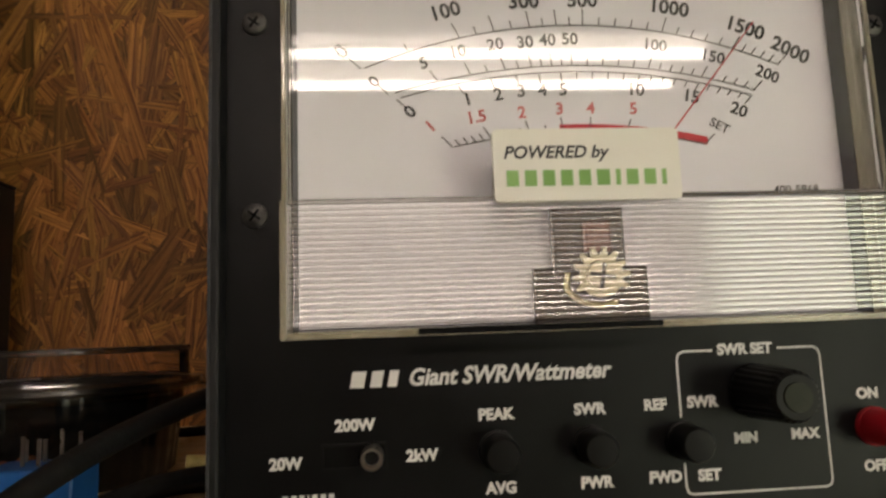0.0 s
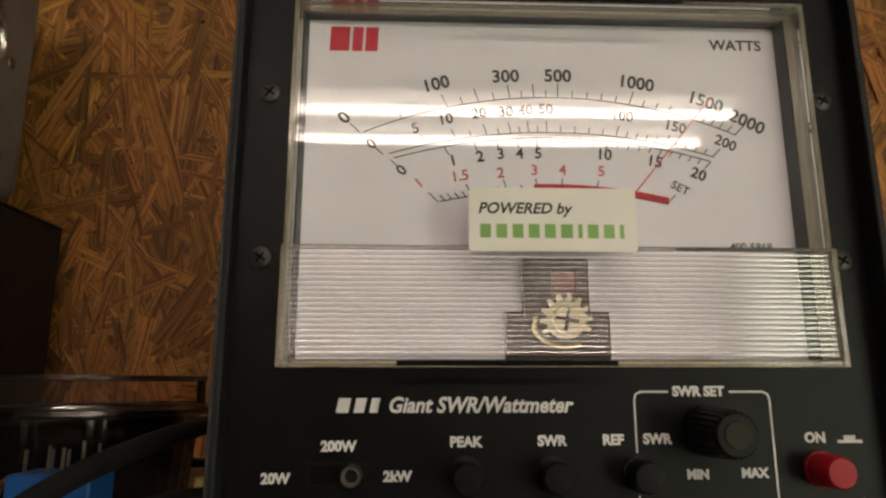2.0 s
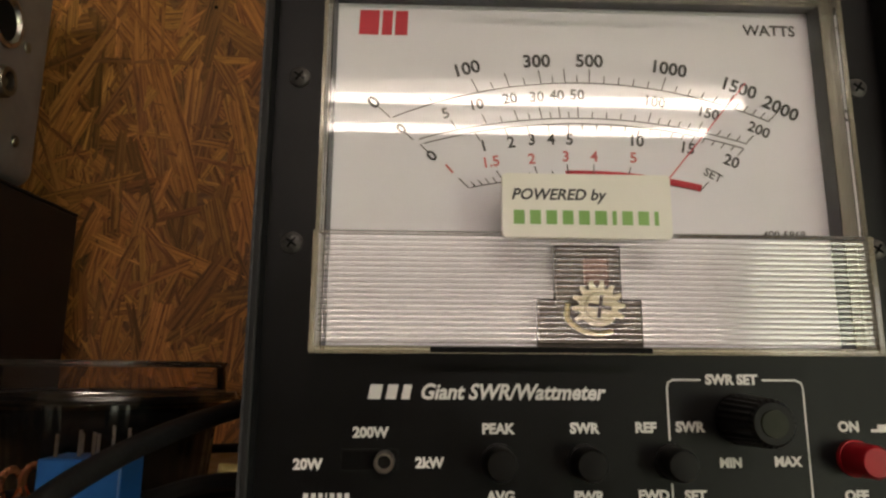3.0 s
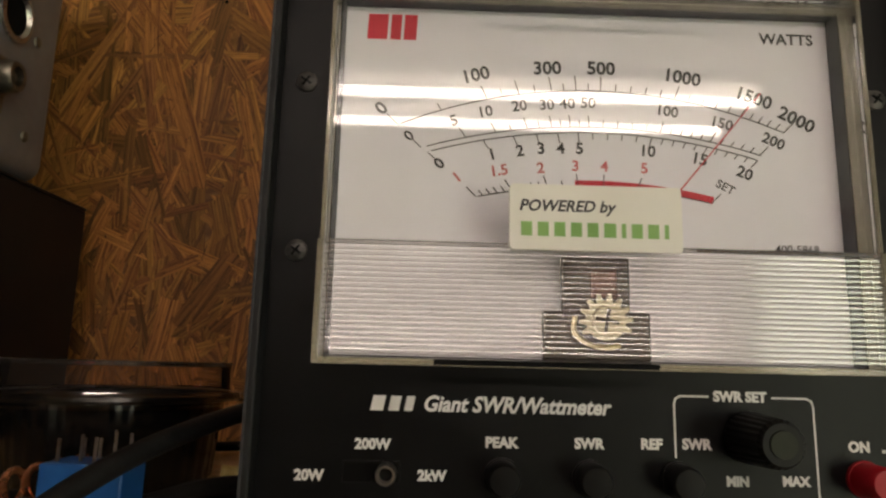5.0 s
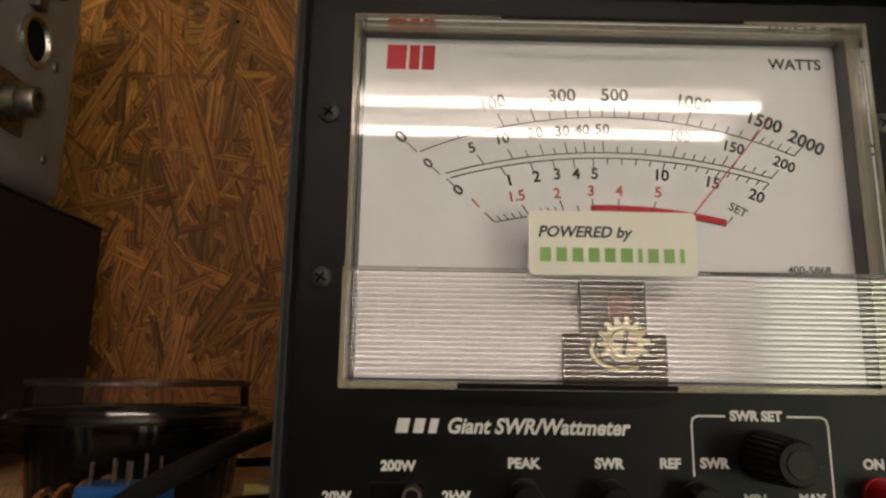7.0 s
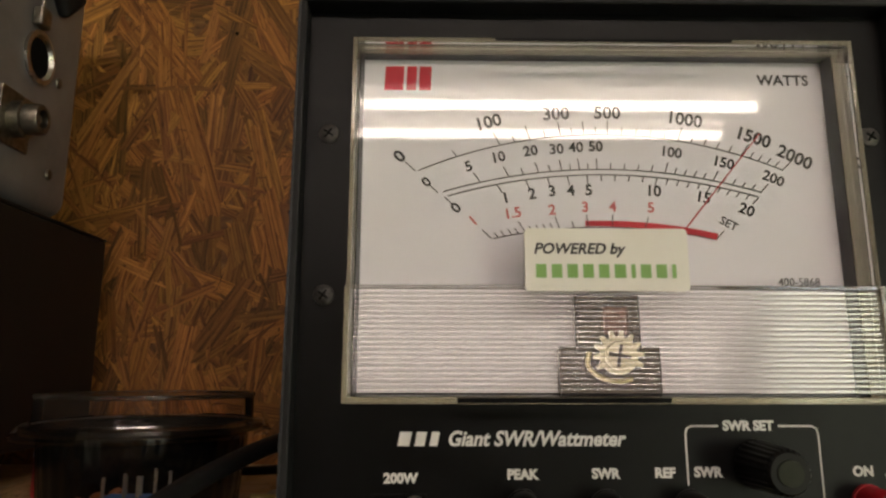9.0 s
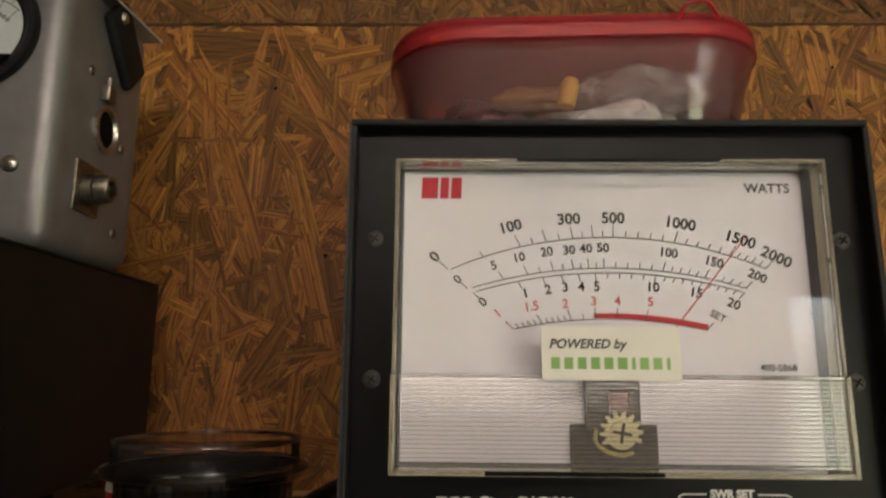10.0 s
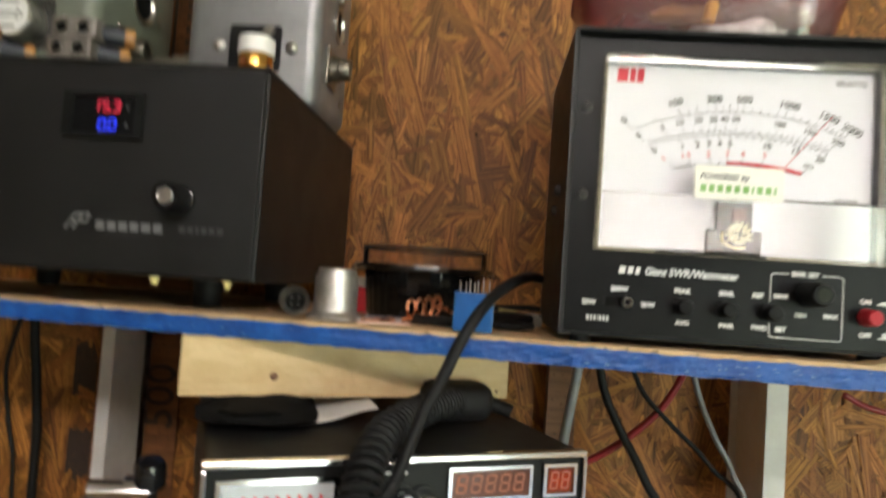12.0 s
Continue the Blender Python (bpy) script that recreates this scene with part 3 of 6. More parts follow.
# hanging shop light with two bare tubes
LAMP_Z, LAMP_Y = 0.707, -1.364
fit_lamp = thing("hanging_light", "hanging shop light with two bright fluorescent tubes", "ceiling light", None, "", pose(0.236, LAMP_Y - 0.09, LAMP_Z))
part("housing", box((-0.66, -0.15, 0.030), (0.66, 0.15, 0.062), 0.006), M_BRACKET, fit_lamp, "white steel housing")
for ty in (0.099, -0.099):
    part("tube", lathe([(0, 0), (0.013, 0.001), (0.013, 1.198), (0, 1.2)], (-0.60, ty, 0.0), (1, 0, 0), 20), M_TUBE, fit_lamp, "glowing fluorescent tube", True)
    for hx in (-0.612, 0.601):
        part("lamp_holder", box((hx, ty - 0.014, -0.016), (hx + 0.011, ty + 0.014, 0.0298), 0.002), M_NYLON, fit_lamp)
for hx in (-0.40, 0.40):
    part("hanger", lathe([(0.002, 0), (0.002, CEIL - LAMP_Z - 0.063)], (hx, 0, 0.0621), (0, 0, 1), 8), M_STEEL, fit_lamp)

# ---- the shelf ----
shelf = thing("shelf", "strand board shelf with a roughly painted blue front edge", "shelf", (0, 0.13, SHELF_TOP - SHELF_T))
bm = bmesh.new()
xs = [-1.3 + 0.01 * k for k in range(221)]
rows_v = []
rng = random.Random(3)
for x in xs:
    yf = shelf_front(x) + 0.0015
    rows_v.append([bm.verts.new((x, y, z)) for y, z in ((yf, SHELF_TOP - SHELF_T), (yf, SHELF_TOP), (WALL_Y - 0.001, SHELF_TOP), (WALL_Y - 0.001, SHELF_TOP - SHELF_T))])
for a, b in zip(rows_v, rows_v[1:]):
    for k in range(4):
        bm.faces.new((a[k], a[(k + 1) % 4], b[(k + 1) % 4], b[k]))
bm.faces.new(rows_v[0])
bm.faces.new(rows_v[-1])
part("board", bm, M_PLY, shelf)
bm = bmesh.new()
grid = []
for i in range(1101):
    x = -1.3 + 0.002 * i
    col = []
    for j in range(7):
        s = j / 6
        rough = noise.noise(Vector((x * 240, s * 5, 1.7))) * 0.0007 + noise.noise(Vector((x * 60, s * 2, 7.1))) * 0.0007
        up = noise.noise(Vector((x * 150, 3.3, j))) * 0.0009 if j in (0, 6) else 0.0
        col.append(bm.verts.new((x, shelf_front(x) + rough, SHELF_TOP - SHELF_T + s * (SHELF_T - 0.0018) - 0.0004 + up)))
    col.append(bm.verts.new((x, shelf_front(x) + 0.0018, SHELF_TOP - 0.0019 + up)))
    col.insert(0, bm.verts.new((x, shelf_front(x) + 0.004, SHELF_TOP - SHELF_T - 0.0006)))
    grid.append(col)
for a, b in zip(grid, grid[1:]):
    for j in range(len(a) - 1):
        bm.faces.new((a[j], b[j], b[j + 1], a[j + 1]))
part("painted_edge", bm, M_BLUE, shelf, "rough edge painted bright blue")
bm = bmesh.new()
for i in range(60):
    x = rng.uniform(-0.6, 0.3) if i % 3 else rng.gauss(0.105, 0.03)
    z = SHELF_TOP - rng.uniform(0.0024, SHELF_T - 0.001)
    w, h = rng.uniform(0.0006, 0.003), rng.uniform(0.0003, 0.0009)
    add_prism(bm, [(x, z), (x + w, z + h * rng.uniform(-0.3, 0.3)), (x + w * 0.9, z + h), (x + w * 0.2, z + h * 0.8)], shelf_front(x) - 0.0010, shelf_front(x) + 0.001)
part("paint_chip", bm, M_SCUFF, shelf, "pale scuffs in the paint", kind="stuff")
bm = bmesh.new()
for i in range(150):
    x = rng.uniform(-0.7, 0.32)
    w, d = rng.uniform(0.006, 0.030), rng.uniform(0.0015, 0.0050)
    y0 = shelf_front(x + w / 2) + 0.0016 + rng.uniform(0.0003, 0.004)
    z = SHELF_TOP + 0.0003 + rng.uniform(0.0, 0.0006)
    bm.faces.new([bm.verts.new(p) for p in ((x, y0 + 0.0004, z), (x + w, y0, z), (x + w * 0.93, y0 + d, z), (x + w * 0.1, y0 + d * 0.8, z))])
part("splinter", bm, M_PINE, shelf, "pale splinters along the front edge", kind="stuff")
bm = strands(420, -0.75, 0.4, 0.024, 0.255, 0.0005, 21, 0.06)
bmesh.ops.transform(bm, matrix=Matrix.Translation((0, 0, SHELF_TOP)) @ Matrix.Rotation(radians(-90), 4, "X") @ Matrix.Diagonal((1, 0.3, 1, 1)), verts=bm.verts[:])
part("osb_strand", bm, M_OSB_TOP, shelf, "flat strands on the top face", kind="stuff")

# ---- the large panel meter ----
W, H, DEPTH = 0.1828, 0.168, 0.115
meter = thing("panel_meter", "black bench wattmeter with a giant white dial, on the shelf", "wattmeter", (W / 2, 0.05, SHELF_TOP))
t = 0.0022
part("top_cover", box((0, -0.0065, H - 0.0026), (W, DEPTH, H), 0.0008), M_CASE, meter, "folded black steel cover")
part("side_panel", box((-0.0004, -0.0065, 0.0), (t, DEPTH, H - 0.0026), 0.0006), M_CASE, meter)
part("side_panel", box((W - t, -0.0065, -0.001), (W, DEPTH, H - 0.0026), 0.0006), M_CASE, meter)
part("back_panel", box((t, DEPTH - 0.002, 0.0), (W - t, DEPTH, H - 0.0026)), M_CASE, meter)
bm = bmesh.new()
add_box(bm, (-0.0003, -0.0069, 0.002), (0.0003, -0.0064, H - 0.002))
part("worn_rim", bm, M_EDGE, meter, "paint worn bright along the edge")
CX0, CX1, CZ0, CZ1 = 0.018, 0.164, 0.0475, 0.1520
part("front_panel", frame_plate(t, W - t, 0.002, H - 0.0026, CX0, CX1, CZ0, CZ1, 0.0, 0.0016), M_PANEL, meter, "satin black front panel")
part("chassis", box((t, 0.002, 0.0), (W - t, DEPTH - 0.002, 0.0016)), M_CASE, meter)
for fx in (0.014, W - 0.014):
    for fy in (0.012, DEPTH - 0.014):
        part("foot", lathe([(0, 0), (0.006, 0), (0.0055, 0.004), (0, 0.004)], (fx, fy, SHELF_TOP), seg=16), M_RUBBER, meter)
for sx, sz in ((0.009, 0.1252), (0.1727, 0.1252), (0.009, 0.0765), (0.1727, 0.0765)):
    sc = part("screw", lathe([(0.0031, 0), (0.0029, 0.0007), (0.002, 0.0012), (0, 0.0013)], (sx, 0.0, sz), (0, -1, 0), 20), M_SCREW, meter, "dark cross-head screw", True)
    bm = bmesh.new()
    for a in (35, 125):
        add_box(bm, (-0.0017, -0.0015, -0.0003), (0.0017, -0.00125, 0.0003), m=Matrix.Translation((sx, 0, sz)) @ Matrix.Rotation(radians(a), 4, "Y"))
    part("cross_slot", bm, M_HOLE, sc)

# dial card with its scales
CARD = 0.004
dial = part("dial_card", box((CX0 + 0.0004, CARD, CZ0 + 0.0004), (CX1 - 0.0004, CARD + 0.001, CZ1 - 0.0004)), M_WHITE, meter, "white printed dial card")
INK = CARD - 0.00016
PIVOT = Vector((0.0915, 0.060))


def arc(c, r, a0, a1, th, y, n=48, r2=None):
    """A printed ring section; angles clockwise from the top."""
    bm = bmesh.new()
    out, inn = [], []
    for k in range(n + 1):
        a = radians(a0 + (a1 - a0) * k / n)
        th_k = th if r2 is None else th + (r2 - th) * k / n
        out.append((c[0] + r * math.sin(a), c[1] + r * math.cos(a)))
        inn.append((c[0] + (r - th_k) * math.sin(a), c[1] + (r - th_k) * math.cos(a)))
    o = [bm.verts.new((x, y, z)) for x, z in out]
    i = [bm.verts.new((x, y, z)) for x, z in inn]
    for k in range(n):
        bm.faces.new((o[k], o[k + 1], i[k + 1], i[k]))
    return bm


def on_arc(c, r, a):
    return Vector((c[0] + r * math.sin(radians(a)), c[1] + r * math.cos(radians(a))))


def add_tick(bm, p, length, th=0.00032, y=INK):
    """A short line from p away from the pivot (or towards it, if length is negative)."""
    d = (p - PIVOT).normalized()
    n = Vector((d.y, -d.x)) * th / 2
    q = p + d * length
    bm.faces.new([bm.verts.new((v.x, y, v.y)) for v in (p + n, q + n, q - n, p - n)])


C1, R1 = (0.0926, -0.0148), 0.1420
C2, R2 = (0.0923, -0.0520), 0.1680
C4, R4 = (0.0916, -0.0574), 0.1553
NUM_C = (0.0922, -0.0160)


def crossing(c, r, p):
    """Where the ray from the pivot through p crosses a scale line."""
    d = (p - PIVOT).normalized()
    f = PIVOT - Vector(c)
    b = f.dot(d)
    return PIVOT + d * (-b + math.sqrt(b * b - f.dot(f) + r * r))


def graduate(c, r, marks, steps, big, small):
    """Ticks at the marks, with evenly stepped small ones between them."""
    bm = bmesh.new()
    pts = [crossing(c, r, on_arc(NUM_C, q, a)) for a, q in marks]
    for k, p in enumerate(pts):
        add_tick(bm, p, big)
        if k + 1 < len(pts):
            for j in range(1, steps[k] + 1):
                m = crossing(c, r, p.lerp(pts[k + 1], j / (steps[k] + 1)))
                long_tick = steps[k] == 3 and j == 2
                add_tick(bm, m, big if long_tick else small)
    return part("scale_ticks", bm, M_BLACKINK, dial, "printed scale ticks", kind="stuff")


NUMS1 = (("0", -24.6, 0.1491, 45), ("100", -13.4, 0.1508, 15), ("300", -5.3, 0.1502, 3), ("500", 0.8, 0.1500, 0), ("1000", 10.0, 0.1503, -9), ("1500", 18.3, 0.1499, -19), ("2000", 23.6, 0.1484, -26))
NUMS2 = (("0", -22.9, 0.1384, 45), ("5", -17.2, 0.1387, 18), ("10", -13.3, 0.1392, 12), ("20", -9.1, 0.1393, 8), ("30", -5.8, 0.1389, 4), ("40", -3.3, 0.1390, 2), ("50", -0.8, 0.1391, 0), ("100", 8.8, 0.1390, -8), ("150", 15.5, 0.1392, -14), ("200", 22.0, 0.1393, -24))
NUMS3 = (("0", -20.6, 0.1276, 45), ("1", -13.7, 0.1262, 14), ("2", -10.0, 0.1258, 8), ("3", -7.2, 0.1258, 5), ("4", -4.6, 0.1254, 3), ("5", -2.1, 0.1252, 0), ("10", 6.9, 0.1259, -4), ("15", 13.8, 0.1267, -12), ("20", 19.9, 0.1268, -22))
NUMS4 = (("1", -19.0, 0.1222, 40), ("1.5", -13.3, 0.1211, 10), ("2", -7.6, 0.1200, 4), ("3", -2.8, 0.1200, 0), ("4", 1.2, 0.1200, 0), ("5", 6.7, 0.1206, 0))
part("scale_line", arc(C1, R1, -23.6, 22.9, 0.00036, INK), M_BLACKINK, dial)
part("scale_line", arc(C2, R2, -16.9, 16.7, 0.00034, INK), M_BLACKINK, dial)
part("scale_line", arc(C2, R2 - 0.0017, -16.6, 16.4, 0.00034, INK), M_BLACKINK, dial)
part("scale_line", arc(C4, R4, -12.4, 12.35, 0.00034, INK), M_BLACKINK, dial)
part("red_zone", arc(C4, R4 + 0.0019, -2.0, 12.7, 0.0017, INK + 0.00005, r2=0.0022), M_REDINK, dial, "red band of the scale")
graduate(C1, R1, [(a, q) for _, a, q, _ in NUMS1], (1, 3, 3, 4, 4, 4), 0.0044, 0.0022)
graduate(C2, R2, [(a, q) for _, a, q, _ in NUMS2], (0, 0, 1, 1, 1, 1, 4, 4, 4), 0.0034, 0.0019)
graduate(C2, R2 - 0.0019, [(a, q) for _, a, q, _ in NUMS3], (0, 0, 0, 0, 0, 4, 4, 4), -0.0030, -0.0019)
graduate(C4, R4 - 0.0002, [(a, q) for _, a, q, _ in NUMS4] + [(18.2, 0.1208)], (4, 4, 1, 0, 0, 0), 0.0040, 0.0021)
for body, a, r, turn in NUMS1:
    p = on_arc(NUM_C, r, a)
    lettering("scale_numeral", body, 0.0056, p.x, INK, p.y, M_BLACKINK, dial, turn, 0.00013)
for body, a, r, turn in NUMS2:
    p = on_arc(NUM_C, r, a)
    lettering("scale_numeral", body, 0.0045, p.x, INK, p.y, M_BLACKINK, dial, turn, 0.00009)
for body, a, r, turn in NUMS3:
    p = on_arc(NUM_C, r, a)
    lettering("scale_numeral", body, 0.0047, p.x, INK, p.y, M_BLACKINK, dial, turn, 0.00010)
for body, a, r, turn in NUMS4:
    p = on_arc(NUM_C, r, a)
    lettering("red_numeral", body, 0.0044, p.x, INK, p.y, M_PALERED, dial, turn, 0.00008)
p = on_arc(NUM_C, 0.1208, 18.0)
lettering("scale_word", "SET", 0.0036, p.x, INK, p.y, M_BLACKINK, dial, -28, 0.00003)
lettering("scale_word", "WATTS", 0.0048, 0.1503, INK, 0.1452, M_BLACKINK, dial, 0, 0.00009)
lettering("scale_word", "400-5868", 0.0033, 0.1492, INK, 0.0812, M_BLACKINK, dial, 0, 0.00002)
# the maker's mark as three plain red blocks
bm = bmesh.new()
for x0, x1 in ((0.0250, 0.0312), (0.0318, 0.0352), (0.0357, 0.0398)):
    bm.faces.new([bm.verts.new((x, INK, 0.1412 + z)) for x, z in ((x0, 0.0), (x0 + 0.0003, 0.0080), (x1, 0.0080), (x1 - 0.0003, 0.0))])
part("maker_mark", bm, M_REDINK, dial, "plain red mark")

# needle, movement and gear behind the clear cover
part("movement_block", (lambda b: (add_box(b, (0.0765, 0.0012, CZ0 + 0.0006), (0.1058, 0.0036, 0.0620), 0.0006), add_box(b, (0.0815, 0.0008, 0.0600), (0.1002, 0.0034, 0.0770), 0.0005), b)[2])(bmesh.new()), M_MOVEMENT, meter, "dark moving-coil movement")
bm = bmesh.new()
a_n = radians(39.5)
AXIS = Vector((0.0915, 0.068))
nd = Vector((math.sin(a_n), math.cos(a_n)))
n0, n1 = AXIS + nd * 0.020, AXIS + nd * 0.0758
side = Vector((nd.y, -nd.x))
add_prism(bm, [(n0 + side * 0.00022).to_tuple(), (n1 + side * 0.00012).to_tuple(), (n1 - side * 0.00012).to_tuple(), (n0 - side * 0.00022).to_tuple()], 0.0004, 0.0007)
part("needle", bm, M_REDINK, meter, "thin red needle")
gx, gz = 0.0929, 0.0595
gear = bmesh.new()
pts = []
for k in range(56):
    a = 2 * math.pi * k / 56
    tooth = (k // 2) % 2 == 0 and not 215 < math.degrees(a) < 325
    r = 0.0072 if tooth else 0.0053
    pts.append((gx + r * math.cos(a), gz + r * math.sin(a)))
add_prism(gear, pts, -0.0016, -0.0006)
part("zero_adjust_gear", gear, M_CREAM, meter, "pale yellow toothed adjuster")
adj = part("adjust_screw", lathe([(0.0040, 0), (0.0038, 0.0008), (0, 0.001)], (gx, -0.0016, gz), (0, -1, 0), 20), M_CREAM, meter, smooth=True)
bm = bmesh.new()
for a in (10, 100):
    add_box(bm, (-0.0032, -0.0028, -0.0005), (0.0032, -0.0025, 0.0005), m=Matrix.Translation((gx, 0, gz)) @ Matrix.Rotation(radians(a), 4, "Y"))
part("cross_slot", bm, M_MOVEMENT, adj)
part("hair_spring", tube([(gx - 0.008 + 0.0, 0.0003, gz + 0.001), (gx - 0.0083, 0.0003, gz - 0.003), (gx - 0.005, 0.0003, gz - 0.006), (gx, 0.0003, gz - 0.0072), (gx + 0.004, 0.0003, gz - 0.0065)], 0.0007, 6), M_BRASSY, meter, "yellow curved spring")
part("coil_former", box((gx - 0.0035, 0.0, 0.0655), (gx + 0.0035, 0.0008, 0.0735), 0.0004), mat("red_brown_coil", (0.20, 0.07, 0.04), (0.12, 0.05, 0.03), 0.4, scale=500), meter)

bm = bmesh.new()
near = [(0.0181, -0.0004, 0.0485), (0.1634, -0.0004, 0.0485), (0.1634, -0.0004, 0.1517), (0.0181, -0.0004, 0.1517)]
deep = [(0.0188, 0.0037, 0.0490), (0.1624, 0.0037, 0.0490), (0.1624, 0.0037, 0.1512), (0.0188, 0.0037, 0.1512)]
for k in range(4):
    bm.faces.new([bm.verts.new(p) for p in (near[k], near[(k + 1) % 4], deep[(k + 1) % 4], deep[k])])
part("dial_surround", bm, M_SLATE, meter, "dark inner walls round the dial")

# clear cover: flat window above, ribbed window below, side walls
cover = part("clear_cover", box((0.0180, -0.0085, 0.0785), (0.1635, -0.0067, 0.1509), 0.0004), M_ACRYL, meter, "clear acrylic window")
n_rib = 20
z_lo, z_hi = 0.0492, 0.0772
pitch = (z_hi - z_lo) / n_rib
ridge, valley = bmesh.new(), bmesh.new()
for k in range(n_rib):
    zc = z_lo + pitch * (k + 0.5)
    half, sag = pitch * 0.40, pitch * 0.055
    ring = [(-0.0094 - sag * (1 - (q / 3 - 1) ** 2), zc + half * (q / 3 - 1)) for q in range(7)]
    a = [ridge.verts.new((0.0190, y, z)) for y, z in ring]
    b = [ridge.verts.new((0.1628, y, z)) for y, z in ring]
    for q in range(6):
        ridge.faces.new((a[q], a[q + 1], b[q + 1], b[q]))
# flat dark-tinted strips paint the shade lines between ridges
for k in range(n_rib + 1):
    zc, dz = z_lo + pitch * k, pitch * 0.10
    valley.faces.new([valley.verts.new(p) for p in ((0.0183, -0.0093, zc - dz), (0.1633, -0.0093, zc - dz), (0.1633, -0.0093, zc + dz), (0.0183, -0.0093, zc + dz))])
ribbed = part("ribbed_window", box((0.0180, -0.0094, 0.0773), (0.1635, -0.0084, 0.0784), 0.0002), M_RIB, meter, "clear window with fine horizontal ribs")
valleys = part("groove", valley, M_GROOVE_SHADE, ribbed, "valleys between the ridges, their shade tinted in", kind="stuff")
ridges = part("rib", ridge, M_RIB, ribbed, "fine clear ridges", True, kind="stuff")
rims = []
for nm, lo, hi in (("cover_side", (0.0166, -0.0088, 0.0786), (0.0178, -0.0001, 0.1523)), ("cover_side", (0.1637, -0.0088, 0.0786), (0.1650, -0.0001, 0.1523)), ("cover_side", (0.0162, -0.0098, 0.0465), (0.0178, -0.0001, 0.0783)), ("cover_side", (0.1638, -0.0098, 0.0465), (0.1656, -0.0001, 0.0783)), ("cover_top", (0.0180, -0.0088, 0.1511), (0.1635, -0.0001, 0.1523)), ("cover_base", (0.0180, -0.0098, 0.0465), (0.1636, -0.0001, 0.0483))):
    rims.append(part(nm, box(lo, hi, 0.0003), M_ACRYL_RIM, meter, "yellowed clear edge"))
for ob in (cover, ribbed, ridges, valleys, *rims):
    ob.visible_shadow = False
# the upper strip paints the clear rim's dark reflection in black
part("cover_strip", box((0.0587, -0.0091, 0.1512), (0.129, -0.0089, 0.1521)), M_WINDOW, meter, "dark reflection in the top rim, drawn as a black strip")
part("cover_strip", box((0.047, -0.0101, 0.0468), (0.104, -0.0099, 0.0482)), M_WINDOW, meter, "black strip below the window")

# paper sticker on the window
stick = bmesh.new()
add_prism(stick, rounded(0.0657, 0.1110, 0.0767, 0.0942, 0.0012), -0.0104, -0.0086)
sticker = part("sticker", stick, M_STICKER, meter, "white sticker with black and green print")
YS = -0.01046
lettering("sticker_print", "POWERED by", 0.0042, 0.0806, YS, 0.0883, M_BLACKINK, sticker, 0, 0.0001, 0.25)


def word_blocks(name, widths, x0, x1, z0, z1, y, material, parent, label, gap=0.5, lean=0.0):
    """A name given as plain upright blocks of its size and colour."""
    total = sum(widths) + gap * (len(widths) - 1)
    s = (x1 - x0) / total
    bm = bmesh.new()
    x = x0
    for w in widths:
        a, b = x, x + w * s
        ring = [(a, z0), (a, z1), (b, z1), (b, z0)]
        bm.faces.new([bm.verts.new((px + lean * (pz - z0), y, pz)) for px, pz in ring])
        x = b + gap * s
    return part(name, bm, material, parent, label, kind="stuff")


word_blocks("name_bar", (1, 1, 1, 1, 1, 1.1, 0.4, 1, 1, 0.4), 0.0687, 0.1074, 0.0803, 0.0841, YS, M_GREENINK, sticker, "green name bars")

# panel print and controls
PY = -0.0001
word_blocks("name_bar", (1.2, 1, 0.8), 0.0308, 0.0418, 0.0348, 0.0386, PY, M_INK, meter, "white name bars", lean=0.2)
lettering("panel_lettering", "Giant SWR/Wattmeter", 0.0056, 0.0690, PY, 0.0366, M_INK, meter, 0, 0.00016, 0.25, 0.925)
for body, x, z, s in (("200W", 0.0318, 0.0262, 0.0036), ("20W", 0.0158, 0.0182, 0.0036), ("2kW", 0.0473, 0.0186, 0.0036), ("PEAK", 0.0652, 0.0272, 0.0036), ("AVG", 0.0658, 0.0102, 0.0036), ("SWR", 0.0881, 0.0274, 0.0036), ("PWR", 0.0888, 0.0102, 0.0036), ("REF", 0.1045, 0.0276, 0.0036), ("SWR", 0.1164, 0.0278, 0.0036), ("FWD", 0.1058, 0.0105, 0.0036), ("SET", 0.1168, 0.0104, 0.0036), ("SWR SET", 0.1285, 0.0402, 0.0036), ("MIN", 0.1268, 0.0187, 0.0033), ("MAX", 0.1421, 0.0190, 0.0033), ("ON", 0.1595, 0.0280, 0.0036), ("OFF", 0.1598, 0.0104, 0.0036)):
    lettering("panel_lettering", body, s, x, PY, z, M_INK, meter, 0, 0.00017)
word_blocks("name_bar", (1, 0.9, 0.8, 0.3, 0.9, 0.9, 0.9), 0.0150, 0.0268, 0.0086, 0.0112, PY, M_INK, meter, "white name bars")


def add_stroke(bm, pts, th, y):
    for (xa, za), (xb, zb) in zip(pts, pts[1:]):
        d = Vector((xb - xa, zb - za))
        n = Vector((-d.y, d.x)).normalized() * th / 2
        e = d.normalized() * th * 0.2
        bm.faces.new([bm.verts.new((x, y, z)) for x, z in ((xa - e.x + n.x, za - e.y + n.y), (xb + e.x + n.x, zb + e.y + n.y), (xb + e.x - n.x, zb + e.y - n.y), (xa - e.x - n.x, za - e.y - n.y))])


